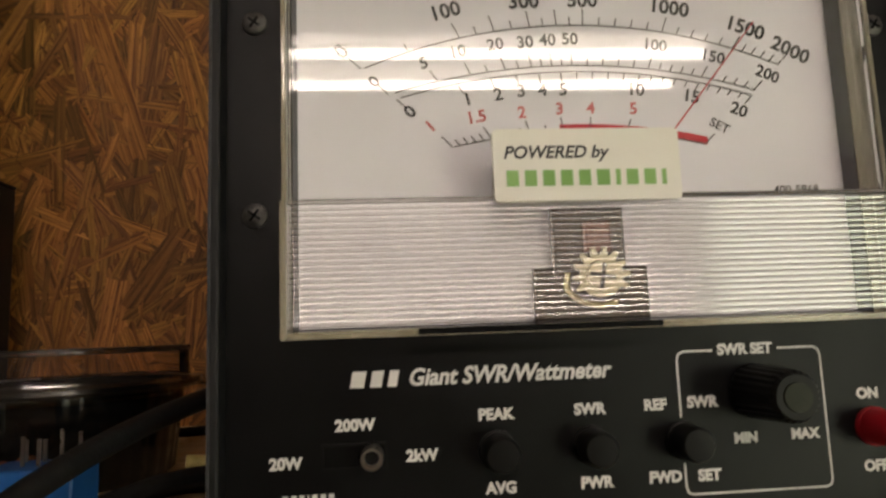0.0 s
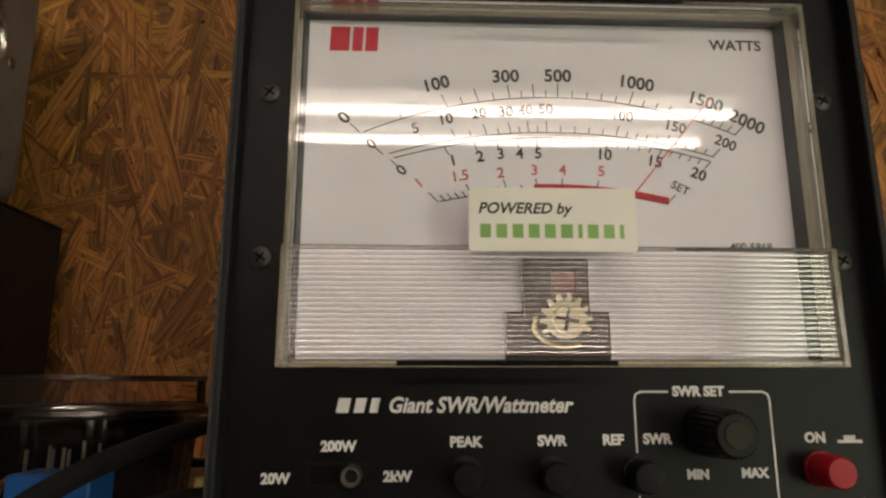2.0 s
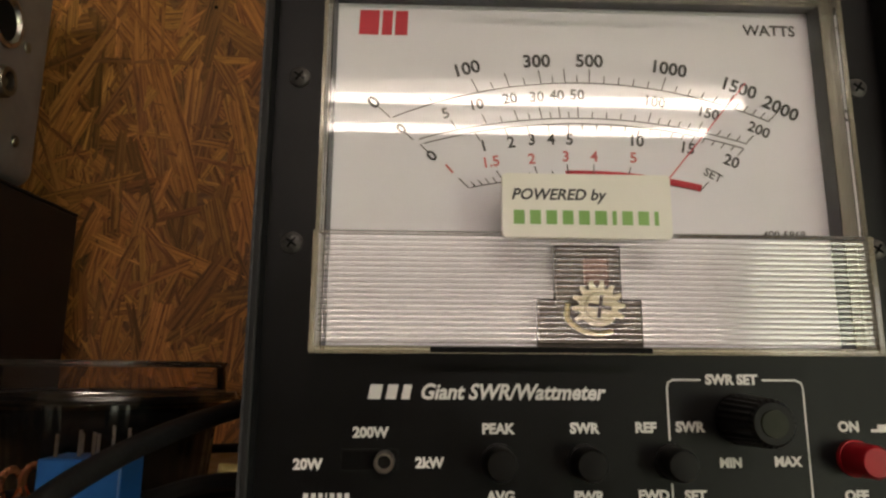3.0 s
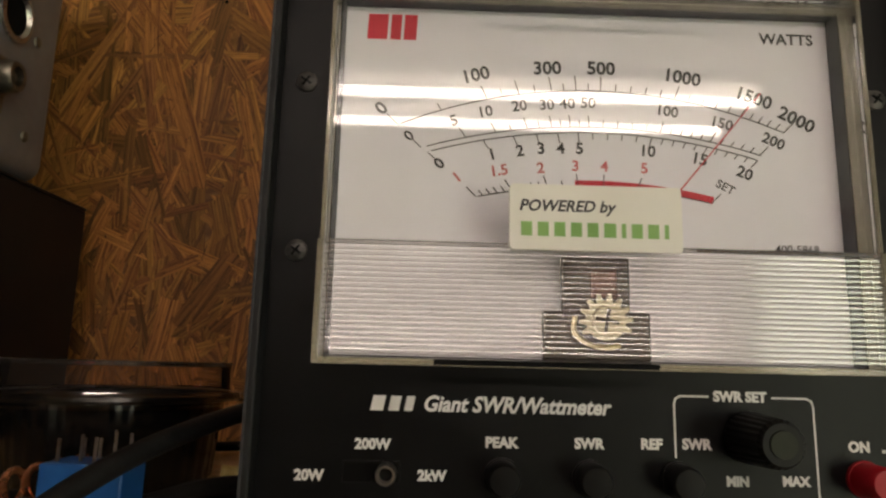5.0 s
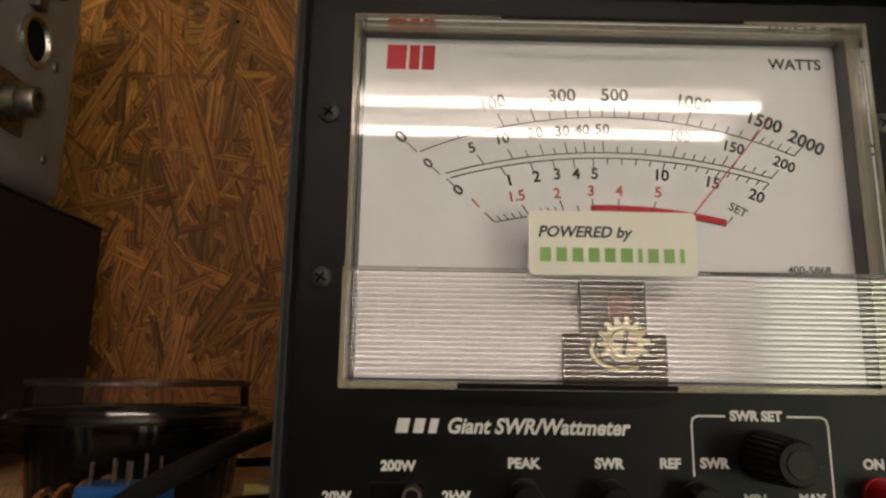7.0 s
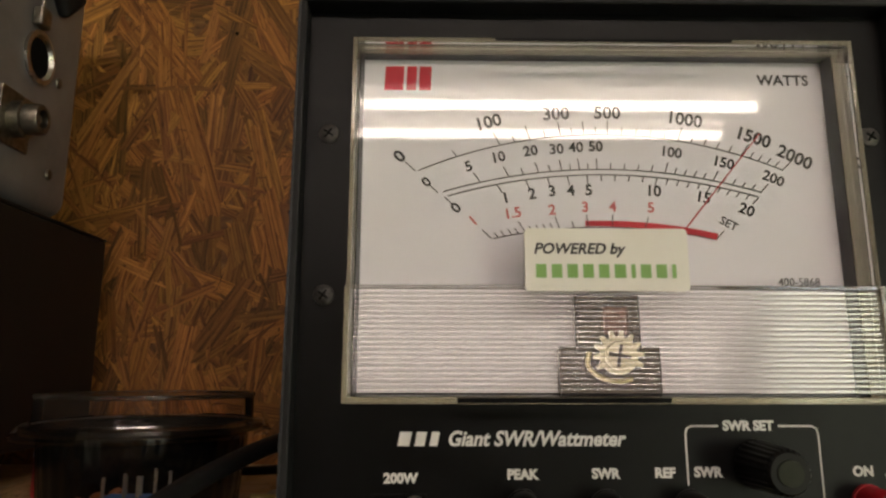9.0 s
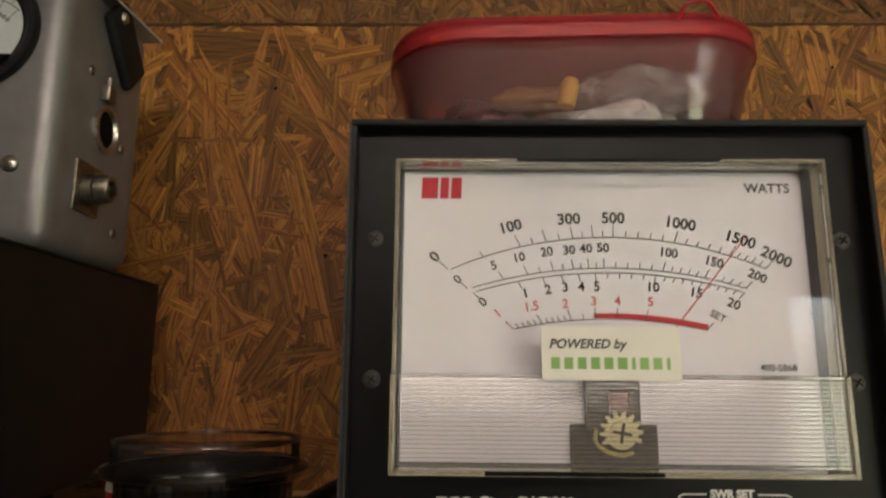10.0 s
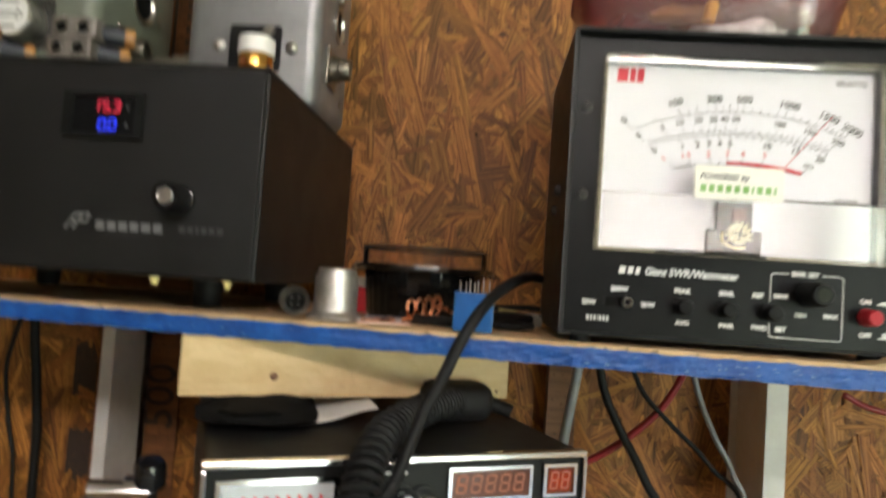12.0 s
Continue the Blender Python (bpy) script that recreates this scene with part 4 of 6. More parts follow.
bm = bmesh.new()
add_stroke(bm, [(0.1108, 0.0245), (0.1108, 0.0380), (0.1112, 0.0395), (0.1126, 0.0402), (0.1200, 0.0402)], 0.0005, PY)
add_stroke(bm, [(0.1370, 0.0402), (0.1462, 0.0402), (0.1476, 0.0395), (0.1480, 0.0380), (0.1480, 0.0080), (0.1476, 0.0067), (0.1464, 0.0062), (0.1124, 0.0062), (0.1112, 0.0067), (0.1108, 0.0080), (0.1108, 0.0135)], 0.0005, PY - 0.00002)
part("panel_line", bm, M_INK, meter, "white outline round the set controls")
bm = bmesh.new()
for x, z, up in ((0.1690, 0.0275, 0.0012), (0.1700, 0.0098, 0.0026)):
    bm.faces.new([bm.verts.new((a, PY, b)) for a, b in ((x - 0.0034, z - 0.0008), (x - 0.0034, z), (x - 0.0016, z), (x - 0.0016, z + up), (x + 0.0016, z + up), (x + 0.0016, z), (x + 0.0034, z), (x + 0.0034, z - 0.0008))])
part("switch_symbol", bm, M_INK, meter)
tog = part("slide_switch", frame_plate(0.0240, 0.0392, 0.0163, 0.0222, 0.0246, 0.0386, 0.0169, 0.0216, -0.0003, -0.00005), M_PLASTIC, meter, "black slide switch slot")
part("slot", box((0.0246, -0.0002, 0.0169), (0.0386, -0.00008, 0.0216)), M_HOLE, tog)
part("lever", lathe([(0.0026, 0), (0.0026, 0.005), (0.0024, 0.0056), (0.0019, 0.0056), (0.0018, 0.0030), (0.0017, 0.0030)], (0.0357, -0.0002, 0.0193), (0, -1, 0), 20), M_STEEL, tog, "round grey lever", True)
for bx in (0.0652, 0.0880, 0.1110):
    btn = part("push_button", lathe([(0.0046, 0), (0.0046, 0.0012), (0.0042, 0.0013), (0.0041, 0.0078), (0.0036, 0.0086), (0, 0.0088)], (bx, 0.0, 0.0190), (0, -1, 0), 24), M_PLASTIC, meter, "round black push button", True)
rb = part("red_button", lathe([(0.0048, 0), (0.0048, 0.0010), (0.0044, 0.0011), (0.0042, 0.0085), (0.0036, 0.0094), (0, 0.0096)], (0.1602, 0.0, 0.0200), (0, -1, 0), 28), M_REDBTN, meter, "round red power button", True)
knob = bmesh.new()
kx, kz = 0.1300, 0.0300
rings = []
for y, r in ((0.0, 0.0062), (-0.0010, 0.0064), (-0.0165, 0.0056), (-0.0178, 0.0050)):
    rings.append([knob.verts.new((kx + (r + (0.00035 if k % 2 and y < -0.0005 and y > -0.017 else 0)) * math.cos(2 * math.pi * k / 48), y, kz + (r + (0.00035 if k % 2 and y < -0.0005 and y > -0.017 else 0)) * math.sin(2 * math.pi * k / 48))) for k in range(48)])
for a, b in zip(rings, rings[1:]):
    for k in range(48):
        knob.faces.new((a[k], a[(k + 1) % 48], b[(k + 1) % 48], b[k]))
knob.faces.new(rings[-1])
kb = part("set_knob", knob, M_PLASTIC, meter, "ribbed black control knob")
part("knob_cap", lathe([(0.0034, 0), (0.0033, 0.0004), (0, 0.0004)], (kx, -0.0178, kz), (0, -1, 0), 24), M_KNOBCAP, kb, "grey-green cap", True)
for sy, sz in ((0.028, 0.082), (0.045, 0.072)):
    part("side_stud", lathe([(0.0032, 0), (0.0032, 0.003), (0.002, 0.004), (0, 0.004)], (0.0, sy, sz), (-1, 0, 0), 14), M_SCREW, meter, smooth=True)

part("lever_core", lathe([(0.0017, 0), (0, 0.0001)], (0.0357, -0.0033, 0.0193), (0, -1, 0), 16), M_PLASTIC, tog, "dark centre of the lever")

# ---- the power supply ----
PX0, PX1, PY0, PY1, PZ0, PZ1 = -0.450, -0.1715, 0.0, 0.232, 0.0150, 0.1390
psu = thing("power_supply", "dark grey bench power supply with a lit digital display", "power supply", ((PX0 + PX1) / 2, 0.1, SHELF_TOP))
bm = bmesh.new()
add_box(bm, (PX0, PY0 + 0.0035, PZ0), (PX1, PY1, PZ1 - 0.002), 0.0012)
part("body", bm, M_PSU, psu, "charcoal painted steel body")
bm = bmesh.new()
add_box(bm, (PX0, PY0 - 0.0005, PZ1 - 0.0018), (PX1 + 0.0003, PY1, PZ1), 0.0007)
part("cover_lip", bm, M_PSU, psu, "overhanging edge of the cover")
part("front_panel", box((PX0 + 0.0015, PY0, PZ0 + 0.0015), (PX1 - 0.0015, PY0 + 0.0034, PZ1 - 0.0022), 0.0006), M_PSU, psu, "charcoal front panel")
for fx in (PX0 + 0.018, PX1 - 0.052):
    for fy in (0.062, PY1 - 0.03):
        part("foot", lathe([(0, 0), (0.0088, 0), (0.0100, 0.0187), (0, 0.0187)], (fx, fy, SHELF_TOP + 0.0003), seg=20), M_RUBBER, psu, smooth=True)
for sx in (-0.2315, -0.188):
    part("bottom_screw", lathe([(0.003, 0), (0.003, -0.001), (0.0018, -0.002), (0.0016, -0.0045), (0, -0.0045)], (sx, 0.006, PZ0), seg=12), M_BRASSY, psu, smooth=True)
disp = part("display", frame_plate(-0.2905, -0.2425, 0.0925, 0.1190, -0.2850, -0.2475, 0.0955, 0.1165, -0.0030, -0.0001), M_PLASTIC, psu, "black display bezel")
part("display_window", box((-0.2850, -0.0014, 0.0955), (-0.2475, -0.0002, 0.1165)), M_WINDOW, disp)
SEG = {"0": "abcdef", "1": "bc", "3": "abcdg", "5": "acdfg", "8": "abcdefg"}


def digits(name, body, x, z, w, h, y, material, parent, label=""):
    """Seven-segment numerals."""
    th = w * 0.2
    cx = x
    bm = bmesh.new()
    for k, ch in enumerate(body):
        if ch == ".":
            add_prism(bm, [(cx - w * 0.22, z), (cx - w * 0.22 + th, z), (cx - w * 0.22 + th, z + th), (cx - w * 0.22, z + th)], y - 0.0001, y)
            part(name, bm, material, parent, label)
            bm = bmesh.new()
            continue
        for s in SEG[ch]:
            x0, x1 = cx, cx + w
            r = {"a": (x0 + th, x1 - th, z + h - th, z + h), "d": (x0 + th, x1 - th, z, z + th), "g": (x0 + th, x1 - th, z + h / 2 - th / 2, z + h / 2 + th / 2),
                 "b": (x1 - th, x1, z + h / 2 + th * 0.2, z + h - th * 0.4), "c": (x1 - th, x1, z + th * 0.4, z + h / 2 - th * 0.2),
                 "f": (x0, x0 + th, z + h / 2 + th * 0.2, z + h - th * 0.4), "e": (x0, x0 + th, z + th * 0.4, z + h / 2 - th * 0.2)}[s]
            lean = 0.12
            add_prism(bm, [(a + lean * (b - z), b) for a, b in ((r[0], r[2]), (r[1], r[2]), (r[1], r[3]), (r[0], r[3]))], y - 0.0001, y)
        cx += w * 1.36
        if body[k + 1:k + 2] != ".":
            part(name, bm, material, parent, label)
            bm = bmesh.new()


digits("red_numeral", "15.3", -0.2745, 0.1078, 0.0046, 0.0072, -0.00145, M_LEDRED, disp, "glowing red numeral")
digits("blue_numeral", "0.0", -0.2700, 0.0970, 0.0046, 0.0072, -0.00145, M_LEDBLUE, disp, "glowing blue numeral")
lettering("unit_letter", "V", 0.0042, -0.2525, -0.0015, 0.1108, M_GREYINK, disp, 0, 0.00005)
lettering("unit_letter", "A", 0.0042, -0.2525, -0.0015, 0.1005, M_GREYINK, disp, 0, 0.00005)
pk = part("control_knob", lathe([(0.0092, 0), (0.0092, 0.003), (0.0082, 0.0035), (0.0078, 0.016), (0.0071, 0.0172), (0, 0.0172)], (-0.2175, -0.0002, 0.0600), (0, -1, 0), 36), M_GLOSS, psu, "black knob with a silver cap", True)
part("knob_cap", lathe([(0.0046, 0), (0.0045, 0.0006), (0.0042, 0.0008), (0.0034, 0.0004), (0.0018, 0.0007), (0, 0.0005)], (-0.2175, -0.0174, 0.0600), (0, -1, 0), 28), M_ALUM, pk, "spun aluminium cap", True)
bm = bmesh.new()
for dx in (0.0, 0.0045):
    add_stroke(bm, [(-0.2845 + dx, 0.0395), (-0.2785 + dx, 0.0485), (-0.2745 + dx, 0.0485), (-0.2765 + dx, 0.0440), (-0.2800 + dx, 0.0440)], 0.0016, -0.0001 - dx * 0.005)
part("maker_mark", bm, M_GREYINK, psu, "plain grey mark")
word_blocks("name_bar", (1, 1, 1, 1, 1.1, 1), -0.2660, -0.2265, 0.0398, 0.0450, -0.0001, M_GREYINK, psu, "grey name bars", 0.3)
word_blocks("name_bar", (0.9, 0.8, 0.5, 0.8, 0.8, 0.9), -0.2165, -0.1905, 0.0410, 0.0447, -0.0001, M_DIMINK, psu, "dim name bars", 0.3)


# ---- two portable wattmeters on the power supply ----
def portable_meter(name, label, paint, m, slug, h, DZ):
    """Upright box, 96 mm wide, with a round dial; its own axes start at the middle of the front's foot."""
    w, d = 0.096, 0.112
    ob = thing(name, label, "wattmeter", None, "portable wattmeters", m)
    x_left = -w / 2 - 0.008
    part("body", box((x_left, 0, 0), (w / 2, d, h), 0.011, 5), paint, ob, "painted cast body with rounded edges", True)
    ring = part("dial_ring", lathe([(0.0358, 0), (0.0364, 0.003), (0.0352, 0.0064), (0.0318, 0.0068), (0.0274, 0.0034), (0, 0.0034)], (-0.002, 0.0012, DZ), (0, -1, 0), 56), M_BEZEL, ob, "round black meter bezel", True)
    face = bmesh.new()
    pts = [(-0.002 + 0.0272 * math.cos(radians(a)), DZ + 0.0272 * math.sin(radians(a))) for a in range(-38, 219, 6)]
    add_prism(face, pts, -0.0028, -0.0023)
    fc = part("dial_face", face, M_DIALFACE, ob, "white meter face")
    c, r = (-0.002, (DZ - 0.0170)), 0.037
    part("scale_line", arc(c, r, -42, 42, 0.0008, -0.0030), M_GREYMARK, fc)
    bm = bmesh.new()
    for k in range(11):
        a = radians(-40 + 8 * k)
        for q in (0.0014,):
            p0 = Vector((c[0] + r * math.sin(a), c[1] + r * math.cos(a)))
            dd = Vector((math.sin(a), math.cos(a))) * (0.004 if k % 2 else -0.009)
            n = Vector((dd.y, -dd.x)).normalized() * 0.00035
            bm.faces.new([bm.verts.new((v.x, -0.0031, v.y)) for v in (p0 + n, p0 + dd + n, p0 + dd - n, p0 - n)])
    part("scale_ticks", bm, M_GREYMARK, fc)
    bm = bmesh.new()
    for a in (-8, 8, 20, 28, 34, 40):
        p0 = (c[0] + 0.0285 * math.sin(radians(a)), c[1] + 0.0285 * math.cos(radians(a)))
        add_box(bm, (p0[0] - 0.0012, -0.0031, p0[1] - 0.0012), (p0[0] + 0.0012, -0.0029, p0[1] + 0.0012))
    part("numeral_bars", bm, M_GREYMARK, fc)
    lettering("scale_word", "WATTS", 0.0042, -0.002, -0.0031, DZ + 0.0005, M_GREYMARK, fc)
    bm = bmesh.new()
    add_stroke(bm, [(-0.003, (DZ - 0.0155)), (-0.0205, DZ + 0.0030)], 0.0006, -0.0034)
    part("needle", bm, M_BLACKINK, ob, "black needle")
    part("pivot_cover", lathe([(0.0068, 0), (0.0062, 0.0016), (0, 0.0022)], (-0.002, -0.0030, (DZ - 0.0160)), (0, -1, 0), 24), M_MOVEMENT, ob, smooth=True)
    part("pivot_screw", lathe([(0.0028, 0), (0.0024, 0.001), (0, 0.0012)], (-0.002, -0.0050, (DZ - 0.0155)), (0, -1, 0), 14), M_BRASSY, ob, smooth=True)
    part("dial_skirt", (lambda b: add_prism(b, [(-0.002 + 0.0274 * math.cos(radians(a)), DZ + 0.0274 * math.sin(radians(a))) for a in range(216, 326, 6)], -0.0042, -0.0024))(bmesh.new()), M_WINDOW, ob, "black lower part of the dial")
    plate = part("socket_plate", (lambda b: add_prism(b, rounded(-0.021, 0.019, 0.026, 0.061, 0.003), -0.0012, 0.0005))(bmesh.new()), M_SCREW if slug else M_PLASTIC, ob, "dark square socket plate")
    if slug:
        sl = part("element", lathe([(0.0158, 0), (0.0158, 0.016), (0.0150, 0.017), (0, 0.017)], (-0.001, -0.001, 0.0435), (0, -1, 0), 40), M_STEEL, ob, "round silver plug-in element", True)
        part("element_label", lathe([(0.0142, 0), (0, 0.0001)], (-0.001, -0.0181, 0.0435), (0, -1, 0), 40), M_PAPER, sl)
        bm = bmesh.new()
        add_stroke(bm, [(-0.012, 0.0443), (0.006, 0.0443)], 0.0009, -0.0183)
        add_stroke(bm, [(-0.012, 0.0415), (0.006, 0.0415)], 0.0009, -0.0183)
        add_stroke(bm, [(0.0045, 0.0465), (0.0095, 0.0429), (0.0045, 0.0393)], 0.0009, -0.01835)
        add_stroke(bm, [(-0.008, 0.0520), (0.006, 0.0520)], 0.0016, -0.0183)
        add_stroke(bm, [(-0.006, 0.0345), (0.004, 0.0345)], 0.0016, -0.0183)
        part("element_print", bm, M_BLACKINK, sl, "arrow and bars")
        part("blue_plug", lathe([(0.0042, 0), (0.0040, 0.003), (0.002, 0.005), (0, 0.005)], (-0.033, 0.0, 0.0745), (0, -1, 0), 16), mat("navy_plug", (0.012, 0.015, 0.05), None, 0.4), ob, smooth=True)
    else:
        part("socket", lathe([(0.0150, 0), (0.0150, 0.001), (0.0125, 0.001), (0.0125, -0.0005), (0, -0.0005)], (-0.001, -0.0012, 0.0435), (0, -1, 0), 32), M_PLASTIC, ob, "empty dark socket", True)
        part("catch", box((0.0055, -0.006, 0.050), (0.0125, -0.001, 0.060), 0.001, m=Matrix.Translation((0.009, 0, 0.055)) @ Matrix.Rotation(radians(35), 4, "Y") @ Matrix.Translation((-0.009, 0, -0.055))), M_BRASSDULL, ob)
    for sx in (-0.029, 0.027):
        part("screw", lathe([(0.0050, 0), (0.0048, 0.0012), (0.0032, 0.0030), (0, 0.0036)], (sx, 0.0, 0.0450), (0, -1, 0), 20), M_STEEL, ob, "round-head screw", True)
    for side in (1, -1):
        x = w / 2 if side > 0 else x_left
        sp = bmesh.new()
        add_box(sp, (-0.0040, -0.0145, -0.026), (0.0040, 0.0145, 0.026), 0.0038, 4, Matrix.Translation((x + side * 0.0035, 0.066, h - 0.0240)) @ Matrix.Rotation(radians(44), 4, "X"))
        strap = part("strap", sp, M_RUBBER, ob, "black leather carrying strap", True)
        part("strap_screw", lathe([(0.004, 0), (0.003, 0.0018), (0, 0.002)], (x + side * 0.0074, 0.053, h - 0.0105), (side, 0, 0), 14), M_STEEL, strap, smooth=True)
        pl = part("connector_plate", box((min(x, x + side * 0.002), 0.026, 0.026), (max(x, x + side * 0.002), 0.056, 0.056), 0.0006), M_BRASSDULL, ob, "square nickel flange")
        part("connector", lathe([(0.0100, 0), (0.0100, 0.006), (0.0084, 0.0065), (0.0084, 0.0130), (0.0075, 0.0145), (0.0050, 0.0145), (0.0050, 0.010), (0.0024, 0.010), (0.0022, 0.0125), (0, 0.0125)], (x + side * 0.002, 0.041, 0.041), (side, 0, 0), 24), M_BRASSDULL, pl, "threaded coaxial socket", True)
        part("recess_ring", lathe([(0.0112, 0), (0.0150, 0.0002), (0.0154, 0.0022), (0.0128, 0.0026), (0.0118, 0.0006), (0.0112, 0)], (x, 0.058, 0.0832), (side, 0, 0), 28), M_STEEL, ob, "nickel ring of an empty jack", True)
        part("jack_hole", lathe([(0.0119, 0), (0, 0.0001)], (x + side * 0.0003, 0.058, 0.0832), (side, 0, 0), 24), M_HOLE, ob)
        part("latch", box((min(x, x + side * 0.006), 0.047, 0.099), (max(x, x + side * 0.006), 0.058, 0.110), 0.0015), M_BRASSDULL, ob)
        part("latch_pin", lathe([(0.0014, 0), (0.0012, 0.012), (0, 0.013)], (x + side * 0.004, 0.050, 0.102), (0, 0, 1), 10), M_STEEL, ob, smooth=True)
        for py, pz in ((0.083, 0.078), (0.034, 0.113), (0.083, 0.022)):
            part("side_rivet", lathe([(0.0034, 0), (0.0028, 0.001), (0, 0.0013)], (x, py, pz), (side, 0, 0), 12), M_BRASSDULL, ob, smooth=True)
    return ob


silver = portable_meter("portable_wattmeter", "silver-painted portable wattmeter with an empty socket, on the power supply", M_SILVER, pose(-0.2154, 0.0905, PZ1 + 0.0005) @ Matrix.Diagonal((0.95, 0.82, 0.95, 1)), False, 0.1670, 0.1230)
green = portable_meter("portable_wattmeter", "grey-green portable wattmeter with a plug-in element, on the power supply", M_GREEN, pose(-0.3700, 0.066, PZ1 + 0.0005, 0, 0, 0), True, 0.1715, 0.1220)

# milky plastic sheet lying on the silver meter
bm = bmesh.new()
cols = []
for i in range(17):
    u = i / 16
    x = -0.259 + 0.097 * u
    col = []
    for j in range(9):
        v = j / 8
        y = 0.079 + 0.100 * v + 0.004 * u
        z = PZ1 + 0.1606 + 0.006 * (1 - v) ** 2 * (1 - u) - 0.010 * max(0.0, u - 0.8) / 0.2 * (1 - v) + 0.002 * math.sin(u * 5) + 0.003 * (1 - v)
        col.append((x, y, z))
    cols.append(col)
top = [[bm.verts.new((x, y, z + 0.0016)) for x, y, z in c] for c in cols]
low = [[bm.verts.new(p) for p in c] for c in cols]
for i in range(16):
    for j in range(8):
        bm.faces.new((top[i][j], top[i + 1][j], top[i + 1][j + 1], top[i][j + 1]))
        bm.faces.new((low[i][j], low[i + 1][j], low[i + 1][j + 1], low[i][j + 1]))
for i in range(16):
    for j in (0, 8):
        bm.faces.new((top[i][j], top[i + 1][j], low[i + 1][j], low[i][j]))
for j in range(8):
    for i in (0, 16):
        bm.faces.new((top[i][j], top[i][j + 1], low[i][j + 1], low[i][j]))
solo("plastic_sheet", bm, M_SHEET, "milky bent plastic sheet lying on the silver wattmeter", "plastic sheet", True)

# ---- red-lidded tub on the panel meter ----
tub = thing("storage_tub", "clear plastic tub with a red lid and small parts inside", "storage tub", (0.09, 0.09, H))


def loft(rings_xy, seg_r=6, close=True, flip=False):
    """Rounded rectangles (x0, x1, y0, y1, r, z) joined one above another."""
    bm = bmesh.new()
    loops = []
    for x0, x1, y0, y1, r, z in rings_xy:
        loops.append([bm.verts.new((x, y, z)) for x, y in rounded(x0, x1, y0, y1, r, seg_r)])
    n = len(loops[0])
    for a, b in zip(loops, loops[1:]):
        for k in range(n):
            bm.faces.new((a[k], a[(k + 1) % n], b[(k + 1) % n], b[k]))
    if close:
        bm.faces.new(loops[0])
        bm.faces.new(loops[-1])
    return bm


TB = H + 0.0004
wall_t = part("tub_wall", loft([(0.026, 0.162, 0.050, 0.130, 0.024, TB), (0.023, 0.165, 0.048, 0.132, 0.027, TB + 0.003), (0.0165, 0.1715, 0.0425, 0.1375, 0.032, TB + 0.0535)], 8, False), M_TUBCLEAR, tub, "cloudy clear wall", True)
part("tub_base", loft([(0.027, 0.161, 0.051, 0.129, 0.023, TB + 0.0002), (0.027, 0.161, 0.051, 0.129, 0.023, TB + 0.0010)], 8), M_TUBCLEAR, tub)
part("lid", loft([(0.0094, 0.1788, 0.0385, 0.1415, 0.036, TB + 0.0540), (0.0076, 0.1806, 0.0367, 0.1433, 0.038, TB + 0.0552), (0.0076, 0.1806, 0.0367, 0.1433, 0.038, TB + 0.0590), (0.0092, 0.1790, 0.0383, 0.1417, 0.036, TB + 0.0600), (0.0092, 0.1790, 0.0383, 0.1417, 0.036, TB + 0.0625), (0.0082, 0.1800, 0.0373, 0.1427, 0.037, TB + 0.0634), (0.0090, 0.1792, 0.0381, 0.1419, 0.036, TB + 0.0660), (0.0120, 0.1762, 0.041, 0.139, 0.034, TB + 0.0674), (0.0190, 0.1690, 0.0485, 0.1315, 0.028, TB + 0.0670), (0.0215, 0.1665, 0.051, 0.129, 0.026, TB + 0.0640)], 8), M_REDLID, tub, "translucent red snap lid", True)
skirt = part("lid_skirt", loft([(0.0172, 0.1708, 0.0434, 0.1366, 0.031, TB + 0.0230), (0.0142, 0.1738, 0.0416, 0.1384, 0.033, TB + 0.0370), (0.0104, 0.1778, 0.0392, 0.1408, 0.036, TB + 0.0480), (0.0090, 0.1792, 0.0381, 0.1419, 0.037, TB + 0.0539)], 8, False), M_REDSKIRT, tub, "clear pinkish flared skirt of the lid", True)
for ob in (wall_t, skirt):
    ob.visible_shadow = False
part("lid_tab", tube([(0.136, 0.036, TB + 0.062), (0.139, 0.033, TB + 0.067), (0.147, 0.033, TB + 0.068), (0.153, 0.036, TB + 0.062)], 0.0008, 6), M_REDPLASTIC, tub, "red loop on the lid")


def crumple(name, c, size, material, seed, label, category, smooth=False):
    """A crumpled packet: an uneven lump with sharp folds."""
    bm = bmesh.new()
    bmesh.ops.create_icosphere(bm, subdivisions=3, radius=1.0)
    for v in bm.verts:
        k = 1 + 0.35 * noise.noise(v.co * 1.7 + Vector((seed, 0, 0))) + 0.22 * noise.noise(v.co * 4.1 + Vector((0, seed, 0)))
        v.co = Vector((c[0] + v.co.x * k * size[0], c[1] + v.co.y * k * size[1], c[2] + max(v.co.z * k * size[2], -size[2])))
    return solo(name, bm, material, label, category, smooth)


